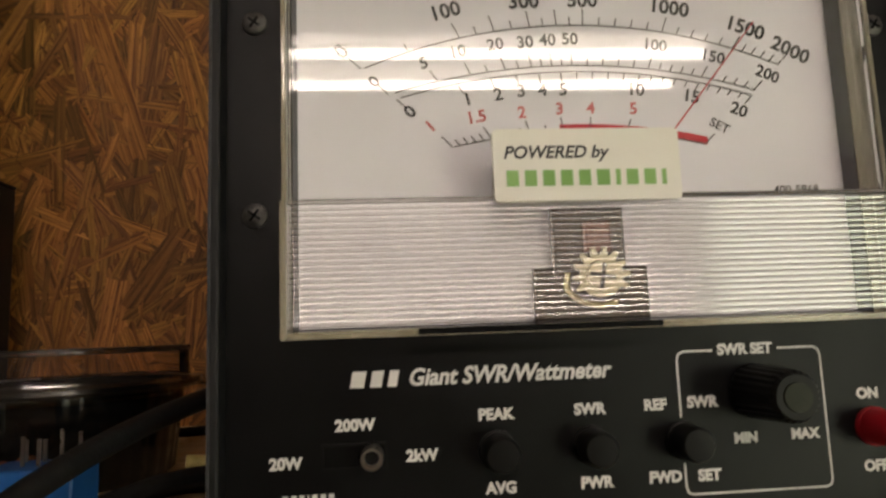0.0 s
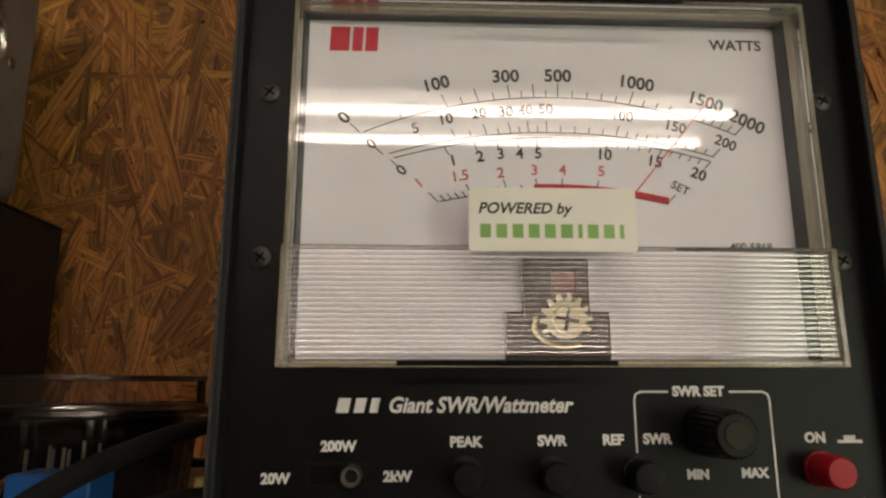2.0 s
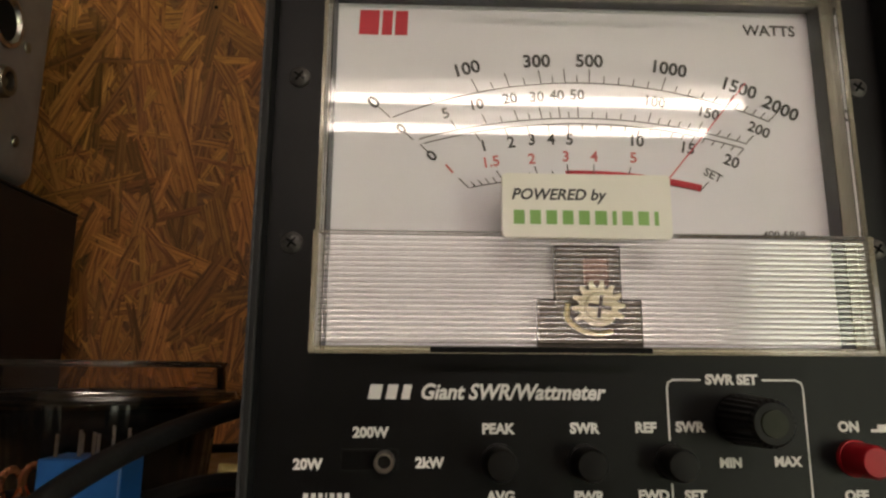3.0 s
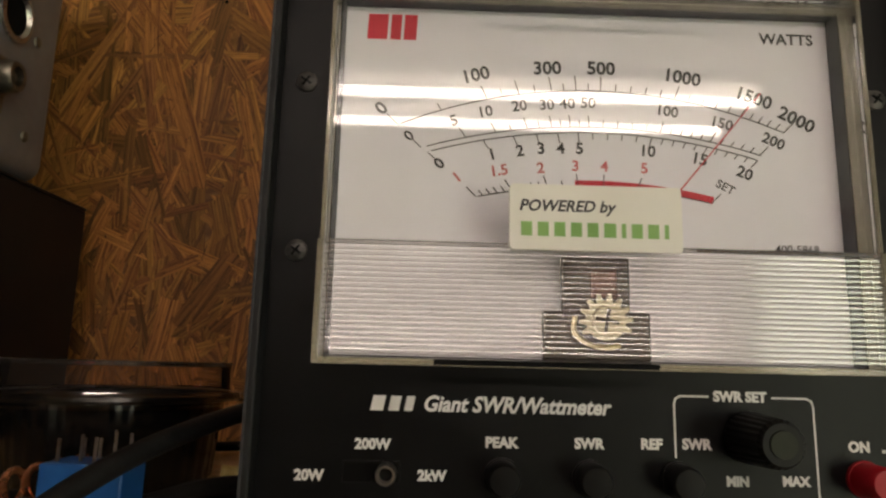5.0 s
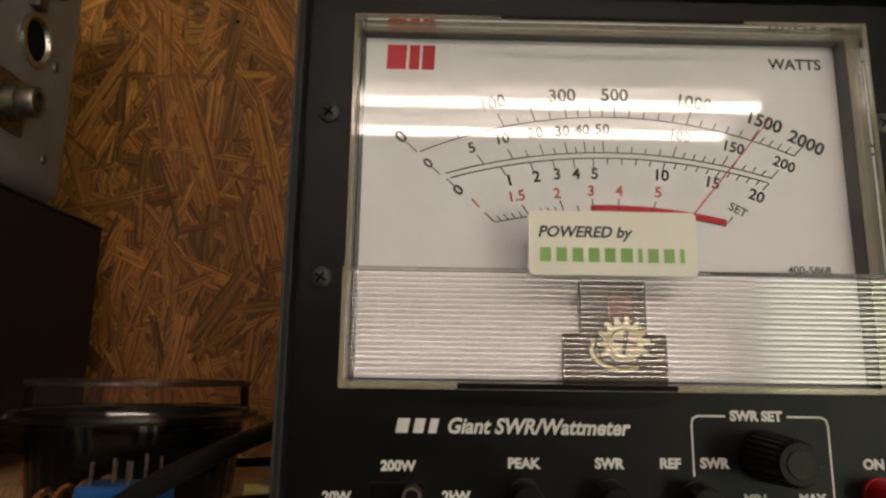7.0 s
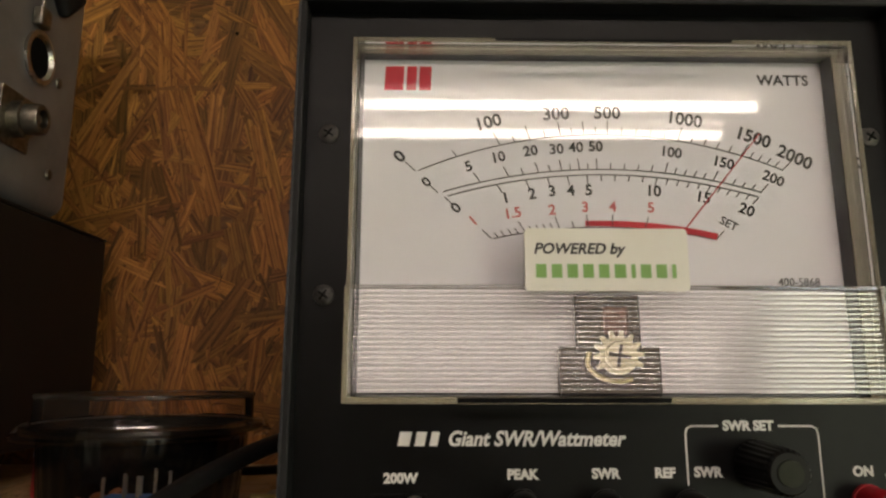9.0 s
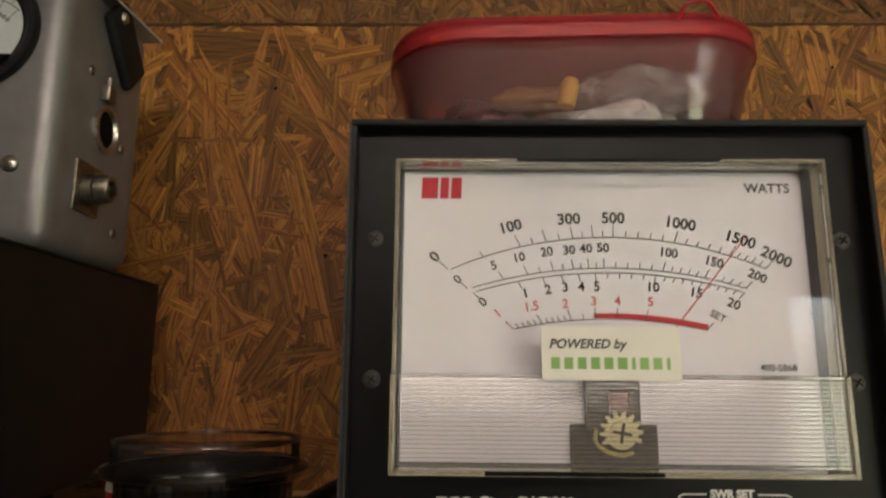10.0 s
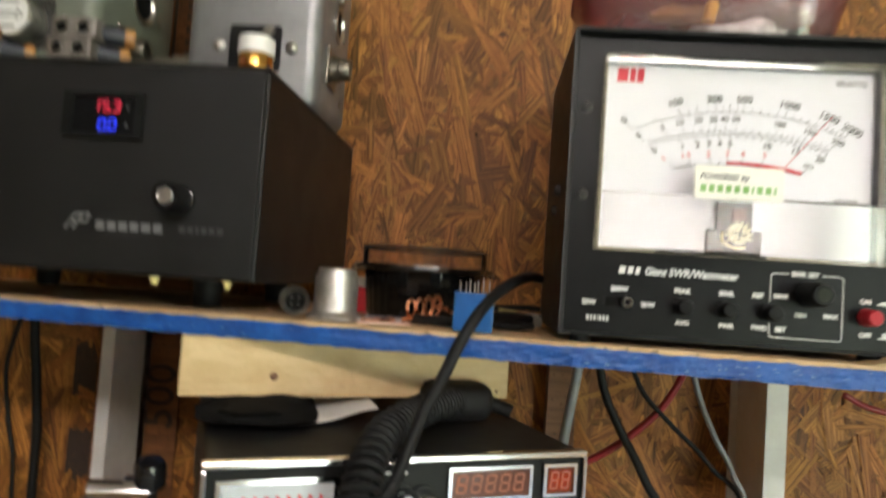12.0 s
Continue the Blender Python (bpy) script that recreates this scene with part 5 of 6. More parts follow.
TUB_CONTENTS = [
    crumple("plastic_bag", (0.112, 0.075, TB + 0.020), (0.040, 0.022, 0.017), M_BAG, 2.3, "crumpled white plastic bag inside the tub", "bag"),
    crumple("plastic_bag", (0.126, 0.070, TB + 0.042), (0.030, 0.018, 0.013), M_BAGCLEAR, 4.4, "crumpled clear plastic bag inside the tub", "bag"),
    crumple("small_packet", (0.140, 0.100, TB + 0.043), (0.022, 0.020, 0.011), M_BAGDARK, 5.1, "dark glossy packet inside the tub", "packet"),
    crumple("small_packet", (0.058, 0.100, TB + 0.028), (0.031, 0.021, 0.023), M_MAROON, 8.4, "dark red packet inside the tub", "packet"),
    crumple("small_packet", (0.080, 0.076, TB + 0.042), (0.022, 0.010, 0.006), M_OCHRE, 3.7, "ochre packet inside the tub", "packet"),
    solo("yellow_cap", lathe([(0, 0), (0.004, 0), (0.0042, 0.011), (0.003, 0.014), (0, 0.014)], (0.090, 0.056, TB + 0.030), (0.2, 0, 1), 16), M_YELLOW, "small yellow plastic cap inside the tub", "cap", True),
]

# the tub stands turned a little on the meter, with all that is in it
TURN = Matrix.Translation((0.0930, 0.0825, H)) @ Matrix.Rotation(radians(-2.5), 4, "Z") @ Matrix.Diagonal((1, 1, 0.96, 1)) @ Matrix.Translation((-0.0945, -0.0865, -H))
for ob in [tub] + TUB_CONTENTS:
    ob.matrix_basis = TURN @ ob.matrix_basis

# ---- small things on the shelf ----
S = SHELF_TOP + 0.0003
solo("aluminium_plug", lathe([(0, 0), (0.0166, 0), (0.0168, 0.0018), (0.0160, 0.0028), (0.0142, 0.0038), (0.0133, 0.0052), (0.0130, 0.0070), (0.0130, 0.0262), (0.0128, 0.0270), (0.0117, 0.0272), (0.0116, 0.0300), (0.0110, 0.0308), (0.0096, 0.0308), (0.0092, 0.0280), (0, 0.0280)], (-0.1300, 0.0300, S), seg=48), M_SATIN, "turned aluminium flanged plug standing on the shelf", "metal plug", True)
gold = thing("gold_connector", "gold-plated connector with a white ring, on the power supply", "connector", (-0.1885, 0.022, PZ1))
gb = part("base", lathe([(0, 0), (0.0100, 0), (0.0104, 0.001), (0.0104, 0.0120), (0.0098, 0.0130), (0, 0.0130)], (-0.1885, 0.022, PZ1 + 0.0004), seg=32), M_GOLD, gold, "gold-plated base", True)
part("side_hole", lathe([(0.0022, 0), (0.0026, 0.0005), (0.0014, 0.0006), (0, 0.0002)], (-0.1925, 0.0124, PZ1 + 0.0075), (-0.35, -1, 0), 14), M_COPPER, gb)
part("ring", lathe([(0, 0), (0.0108, 0), (0.0110, 0.001), (0.0110, 0.0095), (0.0100, 0.0105), (0, 0.0105)], (-0.1885, 0.022, PZ1 + 0.0134), seg=32), M_NYLON, gold, "white nylon ring", True)

plug = thing("coax_plug", "nickel coaxial plug lying on the shelf", "connector", (-0.160, 0.052, S))
part("shell", lathe([(0.0088, 0), (0.0092, 0.001), (0.0092, 0.003), (0.0084, 0.0035), (0.0084, 0.013), (0.0072, 0.014), (0.0072, 0.024), (0.0050, 0.025), (0.0050, 0.030), (0, 0.030)], (-0.1565, 0.036, S + 0.0093), (-0.45, 1, 0), 28), M_SATIN, plug, "knurled nickel shell", True)
part("insert", lathe([(0.0062, 0), (0, 0.0002)], (-0.1563, 0.0355, S + 0.0093), (0.45, -1, 0), 24), M_HOLE, plug)
for a in (45, 135, 225, 315):
    px, pz = 0.0032 * math.cos(radians(a)), 0.0032 * math.sin(radians(a))
    part("pin", lathe([(0.0008, 0), (0.0008, 0.0010), (0, 0.0012)], (-0.1563 + px * 0.912, 0.0353 + px * 0.41, S + 0.0093 + pz), (0.45, -1, 0), 10), M_SCREW, plug)

redjar = thing("small_jar", "small red jar with a white lid on the shelf", "jar", (-0.132, 0.150, S))
part("jar", lathe([(0, 0), (0.019, 0), (0.020, 0.002), (0.020, 0.019), (0, 0.019)], (-0.132, 0.150, S), seg=28), M_REDPLASTIC, redjar, smooth=True)
part("lid", lathe([(0, 0), (0.0203, 0), (0.0203, 0.006), (0.019, 0.007), (0, 0.007)], (-0.132, 0.150, S + 0.0191), seg=28), M_NYLON, redjar, "white lid", True)

food = thing("food_tub", "black plastic food tub with a clear domed lid", "food tub", (-0.086, 0.115, S))
bm = bmesh.new()
rings = []
for r, z in ((0.0, 0.0), (0.038, 0.0), (0.0395, 0.002), (0.0430, 0.0330), (0.0488, 0.0336), (0.0496, 0.0348), (0.0493, 0.0363), (0.0454, 0.0365), (0.0418, 0.033), (0.038, 0.003), (0.0, 0.002)):
    if r == 0:
        rings.append([bm.verts.new((-0.086, 0.115, S + z))])
    else:
        rings.append([bm.verts.new((-0.086 + (r + (0.0006 if k % 4 < 2 and 0.002 <= z <= 0.0325 and r < 0.045 else 0)) * math.cos(2 * math.pi * k / 144), 0.115 + (r + (0.0006 if k % 4 < 2 and 0.002 <= z <= 0.0325 and r < 0.045 else 0)) * math.sin(2 * math.pi * k / 144), S + z)) for k in range(144)])
for a, b in zip(rings, rings[1:]):
    for k in range(144):
        j = (k + 1) % 144
        if len(a) == 1:
            bm.faces.new((a[0], b[j], b[k]))
        elif len(b) == 1:
            bm.faces.new((a[k], a[j], b[0]))
        else:
            bm.faces.new((a[k], a[j], b[j], b[k]))
part("bowl", bm, M_BOWL, food, "glossy ribbed black bowl", True)
# a thin clear lid: upright wall and flat top, a lip round its foot and a studded bead round its upper edge
LX, LY = -0.086, 0.115
wall_l = lathe([(0.0456, 0.0372), (0.0450, 0.0384), (0.0446, 0.0480), (0.0438, 0.0490), (0.0424, 0.0484), (0, 0.0484)], (LX, LY, S), seg=96)
lid_f = part("lid", wall_l, M_LIDCLEAR, food, "clear studded lid", True)
lip_l = part("lip", lathe([(0.0526, 0.0318), (0.0532, 0.0330), (0.0505, 0.0370), (0.0458, 0.0373), (0.0456, 0.0381)], (LX, LY, S), seg=96), M_LIDRIM, lid_f, "clear outer lip", True)
ring_pts = [Vector((LX + 0.0445 * math.cos(2 * math.pi * k / 96), LY + 0.0445 * math.sin(2 * math.pi * k / 96), S + 0.0486)) for k in range(97)]
bead = add_tube(bmesh.new(), ring_pts, 0.0010, 12)
for k in range(24):
    a = 2 * math.pi * (k + 0.5) / 24
    add_lathe(bead, [(0, -0.0012), (0.0009, -0.0007), (0.0012, 0.0), (0.0009, 0.0007), (0, 0.0012)], (LX + 0.0446 * math.cos(a), LY + 0.0446 * math.sin(a), S + 0.0487), seg=8)
bead = part("bead", bead, M_LIDRIM, lid_f, "studded upper bead", True)
for ob in (lid_f, lip_l, bead):
    ob.visible_shadow = False

trim = thing("terminal_block", "blue plastic block with metal pins, on the shelf", "terminal block", (-0.046, 0.014, S))
part("body", box((-0.0575, 0.0085, S), (-0.0350, 0.0235, S + 0.0222), 0.0007), M_BLUEPLASTIC, trim, "bright blue plastic body")
for k, (px, py, ph) in enumerate(((-0.0545, 0.012, 0.006), (-0.0515, 0.020, 0.0055), (-0.049, 0.0135, 0.007), (-0.0465, 0.019, 0.0055), (-0.0445, 0.012, 0.0065), (-0.0415, 0.017, 0.008), (-0.0380, 0.019, 0.007))):
    part("pin", box((px - 0.0004, py - 0.0003, S + 0.0223), (px + 0.0004, py + 0.0003, S + 0.0223 + ph), m=None), M_STEEL, trim)

coil = [(-0.087 + 0.00042 * k + 0.0035 * math.cos(2 * math.pi * k / 12), 0.046 + 0.00030 * k + 0.003 * math.cos(2 * math.pi * k / 12), S + 0.0078 + 0.00008 * k + 0.0062 * math.sin(2 * math.pi * k / 12)) for k in range(0, 43)]
coil = [(-0.112, 0.022, S + 0.0016), (-0.098, 0.034, S + 0.0018), (-0.086, 0.045, S + 0.003)] + coil + [(-0.066, 0.052, S + 0.011), (-0.060, 0.045, S + 0.0085), (-0.054, 0.036, S + 0.007)]
solo("copper_coil", tube(coil, 0.0013, 8, 3), M_COPPER, "wound copper wire coil lying on the shelf", "coil", True)
solo("black_ring", tube([(-0.024 + 0.014 * math.cos(a * math.pi / 8), 0.060 + 0.016 * math.sin(a * math.pi / 8), S + 0.0026) for a in range(17)], 0.0022, 8, 4), M_RUBBER, "black rubber ring lying on the shelf", "ring", True)
solo("wire_loop", tube([(-0.093, 0.060, S + 0.003), (-0.075, 0.040, S + 0.003), (-0.06, 0.038, S + 0.003), (-0.045, 0.050, S + 0.004), (-0.028, 0.058, S + 0.008), (-0.010, 0.082, S + 0.006)], 0.0032, 8), M_RUBBER, "thick black wire lying on the shelf", "wire", True)
solo("plastic_offcut", box((-0.113, 0.036, S), (-0.090, 0.058, S + 0.0034), 0.0008), M_PINKCLEAR, "pale pinkish clear plastic offcut on the shelf", "offcut")
solo("copper_strip", box((-0.016, -0.0015, 0), (0.016, 0.0015, 0.0016), 0.0005, m=pose(-0.098, 0.0195, S, 0, 0, 22)), M_PALECOPPER, "bright flat copper strip lying at the shelf edge", "copper strip")
solo("fuse_holder", box((-0.030, 0.10, S), (0.0, 0.112, S + 0.009), 0.002), M_STEEL, "grey metal connector on the shelf", "connector", True)
solo("crimp_terminal", lathe([(0, 0), (0.003, 0), (0.003, 0.012), (0.0018, 0.013), (0.0018, 0.02), (0, 0.02)], (-0.031, 0.083, S + 0.009), (1, 0.3, -0.1), 12), M_BRASSY, "brass crimp terminal on the black wire", "terminal", True)

# thick black lead from behind the meter, over the shelf's edge
solo("power_lead", tube([(0.020, 0.150, 0.024), (0.0056, 0.135, 0.0290), (-0.012, 0.0722, 0.0305), (-0.0272, 0.0156, 0.0242), (-0.0402, -0.020, 0.0122), (-0.0508, -0.031, -0.0061), (-0.0590, -0.0355, -0.0254), (-0.0651, -0.0385, -0.0381), (-0.076, -0.046, -0.070), (-0.09, -0.055, -0.115), (-0.10, -0.05, -0.30)], 0.0031, 16), M_RUBBER, "thick black coaxial lead hanging over the shelf edge", "cable", True)

# heavy lugs with short cables on the power supply
def lug(m, label):
    ob = thing("cable_lug", label, "cable lug", None, "cable lugs", m)
    part("barrel", box((-0.0142, 0, 0), (0.0142, 0.022, 0.0128), 0.0010), M_LUG, ob, "tinned block with two holes")
    for hx in (-0.0075, 0.0065):
        part("hole", lathe([(0.0040, -0.0004), (0.0044, 0.0006), (0.0034, 0.0006), (0.0032, 0.0002), (0, 0.0002)], (hx, 0.0, 0.0060), (0, -1, 0), 18), M_STEEL, ob, "bright hole rim", True)
        part("hollow", lathe([(0.0031, 0), (0, 0.00005)], (hx, -0.0005, 0.0060), (0, -1, 0), 16), M_HOLE, ob)
    part("sleeve", tube([(0.010, 0.012, 0.0064), (0.016, 0.0150, 0.0064), (0.023, 0.0195, 0.0064)], 0.0060, 12), M_BLUEGREY, ob, "blue-grey cable sleeve", True)
    part("band", lathe([(0.0063, 0), (0.0066, 0.001), (0.0066, 0.005), (0.0063, 0.006), (0, 0.006)], (0.022, 0.0188, 0.0068), (0.8, 0.55, 0), 16), M_OCHRE, ob, "dull yellow band", True)
    return ob


L1 = lug(pose(-0.3060, 0.0180, PZ1 + 0.0062), "two-hole tinned cable lug with a blue-grey sleeve")
copy_thing(L1, pose(-0.3040, 0.0185, PZ1 + 0.0194))
copy_thing(L1, pose(-0.3700, 0.0180, PZ1 + 0.0062))
copy_thing(L1, pose(-0.4020, 0.0240, PZ1 + 0.0062))
copy_thing(L1, pose(-0.4000, 0.0245, PZ1 + 0.0194))
solo("wood_offcut", box((-0.425, 0.022, PZ1 + 0.0003), (-0.288, 0.040, PZ1 + 0.0060), 0.0006), M_DARKWOOD, "thin dark wood offcut under the cable lugs", "offcut")
link = thing("coax_adapter", "nickel coaxial adapter lying between the two wattmeters", "connector", (-0.29, 0.11, PZ1 + 0.04))
part("tail", lathe([(0, 0), (0.0045, 0), (0.0045, 0.020), (0.0066, 0.021), (0.0066, 0.036), (0, 0.036)], (-0.316, 0.100, PZ1 + 0.0290), (1, 0.15, 0.03), 18), M_BRASSDULL, link, "plug body", True)
part("collar", lathe([(0, 0), (0.0092, 0), (0.0092, 0.015), (0, 0.015)], (-0.282, 0.105, PZ1 + 0.0300), (1, 0.15, 0.03), 22), M_BRASSDULL, link, "knurled collar", True)

# note propped behind the green wattmeter
nt = thing("paper_note", "white paper note with black handwriting behind the wattmeter", "note", (-0.50, 0.17, PZ1))
part("sheet", box((-0.56, 0.168, PZ1 + 0.0005), (-0.452, 0.1686, PZ1 + 0.136)), M_PAPER, nt)
bm = bmesh.new()
for pts in (((-0.514, 0.244), (-0.516, 0.234)), ((-0.498, 0.229), (-0.506, 0.231), (-0.507, 0.223), (-0.499, 0.218), (-0.500, 0.209), (-0.508, 0.207))):
    add_stroke(bm, list(pts), 0.0022, 0.1678)
part("writing", bm, M_BLACKINK, nt, "black pen strokes")

# ---- stamped strip of board, marks and fittings on the wall ----
strip = solo("board_strip", box((-0.412, WALL_Y - 0.0048, -0.40), (-0.328, WALL_Y - 0.002, 0.352), 0.0005), M_STRIP, "darker strip of board with black stamped print, on the wall", "board strip", kind="structure")
bm = bmesh.new()
rng = random.Random(11)
for x in (-0.381, -0.348):
    z = 0.335
    while z > 0.11:
        ln = rng.uniform(0.006, 0.010)
        w = rng.uniform(0.0045, 0.0065)
        for zz in (z, z - ln * 0.5):
            add_box(bm, (x - w, WALL_Y - 0.0052, zz - ln * 0.28), (x + w, WALL_Y - 0.0047, zz))
        add_box(bm, (x - w, WALL_Y - 0.0053, z - ln * 0.8), (x - w * 0.4, WALL_Y - 0.0048, z - ln * 0.05))
        z -= ln + rng.uniform(0.002, 0.005)
add_box(bm, (-0.3665, WALL_Y - 0.0052, 0.10), (-0.3635, WALL_Y - 0.0047, 0.345))
part("stamp_bars", bm, M_STAMP, strip, "unreadable black stamped print", kind="stuff")
lettering("stamp_numeral", "500", 0.042, -0.3460, WALL_Y - 0.0050, -0.105, M_STAMP, strip, 90, 0.0004)
for z in (-0.085, -0.165):
    bm = bmesh.new()
    for k in range(7):
        add_box(bm, (-0.437 + 0.004 * k, WALL_Y - 0.0023, z - 0.022 + rng.uniform(-0.006, 0.004)), (-0.4332 + 0.004 * k, WALL_Y - 0.0019, z + 0.022 + rng.uniform(-0.004, 0.006)))
    solo("stamp_mark", bm, M_STAMP, "black stamped block mark on the board wall", "stamp", kind="structure")
solo("wall_batten", box((0.020, WALL_Y - 0.020, -0.5), (0.046, WALL_Y - 0.002, SHELF_TOP - SHELF_T - 0.001), 0.001), M_DARKWOOD, "dark wooden batten on the wall under the shelf", "batten", kind="structure")


def bracket(x0, x1, yf):
    """A pressed bracket: deep upright against the wall, swept forward under the board."""
    ob = thing("shelf_bracket", "pale enamelled steel shelf bracket under the shelf", "shelf bracket", ((x0 + x1) / 2, WALL_Y, -0.1), "shelf brackets")
    z1 = SHELF_TOP - SHELF_T - 0.001
    yb = WALL_Y - 0.005
    prof = [(yb, -0.45), (yf, -0.45), (yf, z1 - 0.016)] + [(yf - 0.008 * (1 - math.cos(radians(15 * k))), z1 - 0.016 + 0.008 * math.sin(radians(15 * k))) for k in range(1, 7)] + [(yf - 0.012, z1 - 0.004), (yf - 0.012, z1), (yb, z1)]
    bm = bmesh.new()
    a = [bm.verts.new((x0, y, z)) for y, z in prof]
    b = [bm.verts.new((x1, y, z)) for y, z in prof]
    for k in range(len(a)):
        j = (k + 1) % len(a)
        bm.faces.new((a[k], a[j], b[j], b[k]))
    bm.faces.new(a)
    bm.faces.new(b)
    part("rib", bm, M_BRACKET, ob, "deep pressed rib")
    part("wall_plate", box((x0 - 0.006, yb + 0.0002, -0.45), (x1 + 0.006, WALL_Y - 0.0022, z1), 0.0004), M_BRACKET, ob, "flat plate on the wall")
    return ob


bracket(0.1926, 0.2092, 0.195)
bracket(-0.377, -0.3655, 0.203)

def cable(name, pts, r, material, label):
    return solo(name, tube(pts, r, 10), material, label, "cable", True)


ZB = -0.014
cable("grey_conduit", [(0.044, 0.206, ZB), (0.040, 0.204, -0.05), (0.030, 0.20, -0.12), (0.02, 0.20, -0.25), (0.015, 0.20, -0.4)], 0.0042, M_GREYWIRE, "grey cable hanging under the shelf")
cable("black_cable", [(0.055, 0.20, ZB), (0.062, 0.20, -0.055), (0.078, 0.20, -0.090), (0.098, 0.20, -0.125), (0.125, 0.20, -0.19), (0.14, 0.2, -0.4)], 0.0036, M_RUBBER, "thick black cable hanging under the shelf")
cable("thin_black_cable", [(0.080, 0.21, ZB), (0.095, 0.21, -0.055), (0.120, 0.21, -0.082), (0.155, 0.21, -0.115), (0.19, 0.21, -0.17), (0.20, 0.21, -0.4)], 0.0022, M_RUBBER, "black cable crossing under the shelf")
cable("red_cable", [(0.140, 0.215, ZB), (0.126, 0.215, -0.052), (0.105, 0.215, -0.082), (0.065, 0.215, -0.115), (0.02, 0.215, -0.135), (-0.05, 0.215, -0.16), (-0.1, 0.215, -0.22)], 0.0031, M_REDWIRE, "red cable crossing under the shelf")
cable("grey_cable", [(0.130, 0.20, ZB), (0.139, 0.20, -0.053), (0.155, 0.20, -0.090), (0.170, 0.20, -0.117), (0.185, 0.20, -0.17), (0.19, 0.20, -0.4)], 0.0023, M_GREYWIRE, "grey cable under the shelf")
cable("red_cable", [(0.255, 0.20, -0.046), (0.275, 0.20, -0.055), (0.31, 0.20, -0.060), (0.36, 0.20, -0.058), (0.5, 0.20, -0.04)], 0.0024, M_REDWIRE, "thin red wire sagging under the shelf")
cable("black_cable", [(-0.470, 0.24, ZB), (-0.466, 0.24, -0.06), (-0.458, 0.24, -0.12), (-0.455, 0.24, -0.18), (-0.455, 0.24, -0.4)], 0.0042, M_RUBBER, "black cable hanging on the wall")
cable("thin_black_cable", [(-0.475, 0.24, ZB), (-0.486, 0.24, -0.055), (-0.492, 0.24, -0.09), (-0.484, 0.24, -0.14), (-0.476, 0.24, -0.18), (-0.47, 0.24, -0.3)], 0.0020, M_RUBBER, "thin black wire hanging on the wall")
cable("black_cable", [(0.16, 0.120, 0.030), (0.20, 0.125, 0.034), (0.26, 0.13, 0.033), (0.40, 0.14, 0.030)], 0.0040, M_RUBBER, "black cable running from behind the meter")
cable("thin_black_cable", [(0.17, 0.150, S + 0.012), (0.22, 0.15, S + 0.012), (0.30, 0.15, S + 0.010), (0.42, 0.15, S + 0.008)], 0.0028, M_RUBBER, "black cable lying on the shelf")
cable("hanging_wire", [(0.198, WALL_Y - 0.005, 0.345), (0.199, WALL_Y - 0.005, 0.32), (0.1985, WALL_Y - 0.006, 0.29), (0.199, WALL_Y - 0.006, 0.25)], 0.0012, mat("dark_green_wire", (0.02, 0.04, 0.03), None, 0.4), "thin dark wire hanging on the wall")
cable("thin_black_cable", [(-0.09, 0.20, S + 0.004), (-0.05, 0.19, S + 0.006), (-0.01, 0.185, S + 0.010), (0.03, 0.19, S + 0.008)], 0.0025, M_RUBBER, "black cable lying behind the tub")
solo("wood_shim", (lambda b: add_prism(b, [(0, 0), (0.026, 0), (0.024, 0.003), (0.004, 0.0012)], -0.012, 0.012, Matrix.Translation((0.160, -0.001, SHELF_TOP + 0.0004)) @ Matrix.Rotation(radians(-12), 4, "Z")))(bmesh.new()), M_PINE, "thin wooden shim beside the meter's foot", "shim")

# ---- pine plank and radio under the shelf ----
A = radians(23.2)
plank_m = Matrix.Translation((-0.208, -0.0025, 0)) @ Matrix.Rotation(A, 4, "Z")
plank = thing("pine_plank", "pale pine plank with a knot, fixed under the shelf", "plank", (-0.12, 0.04, -0.05))
bm = box((0, 0, -0.0505), (0.2025, 0.036, SHELF_TOP - SHELF_T - 0.0006), 0.0008, m=plank_m)
part("timber", bm, M_PINE, plank, "pale pine timber")
for u, z, r in ((0.052, -0.0385, 0.0024), (0.145, -0.0400, 0.0009), (0.1945, -0.0460, 0.0012)):
    part("knot", (lambda b: (bmesh.ops.transform(b, matrix=plank_m, verts=b.verts[:]), b)[1])(lathe([(r, 0), (r * 0.8, 0.0002), (0, 0.0003)], (u, -0.0001, z), (0, -1, 0), 16)), M_DARKWOOD, plank, "dark knot")

RM = Matrix.Translation((-0.160, -0.073, -0.0635)) @ Matrix.Rotation(radians(24.9), 4, "Z")
radio = thing("mobile_radio", "black mobile radio with chrome trim and an orange display", "radio", None, pose_m=RM)
RW, RH, RD = 0.198, 0.058, 0.19
part("case", box((0.001, 0.004, -RH), (RW - 0.001, RD, -0.0006), 0.0015), M_CASE, radio, "black steel case")
part("front_plate", box((0.0, 0.0, -RH), (RW, 0.0038, -0.0008), 0.001), M_PLASTIC, radio, "black front plate")
bm = bmesh.new()
add_box(bm, (-0.001, -0.0028, -0.0034), (RW + 0.001, 0.0036, 0.0), 0.0008)
add_box(bm, (-0.001, -0.0028, -RH - 0.001), (0.0016, 0.0036, -0.0036), 0.0006)
add_box(bm, (RW - 0.0016, -0.0028, -RH - 0.001), (RW + 0.001, 0.0036, -0.0036), 0.0006)
part("trim", bm, M_CHROME, radio, "chrome edge trim")
sm = part("signal_meter", frame_plate(0.006, 0.062, -0.040, -0.0085, 0.0085, 0.0595, -0.0375, -0.011, -0.0022, -0.0002), M_CHROME, radio, "chrome-framed signal meter")
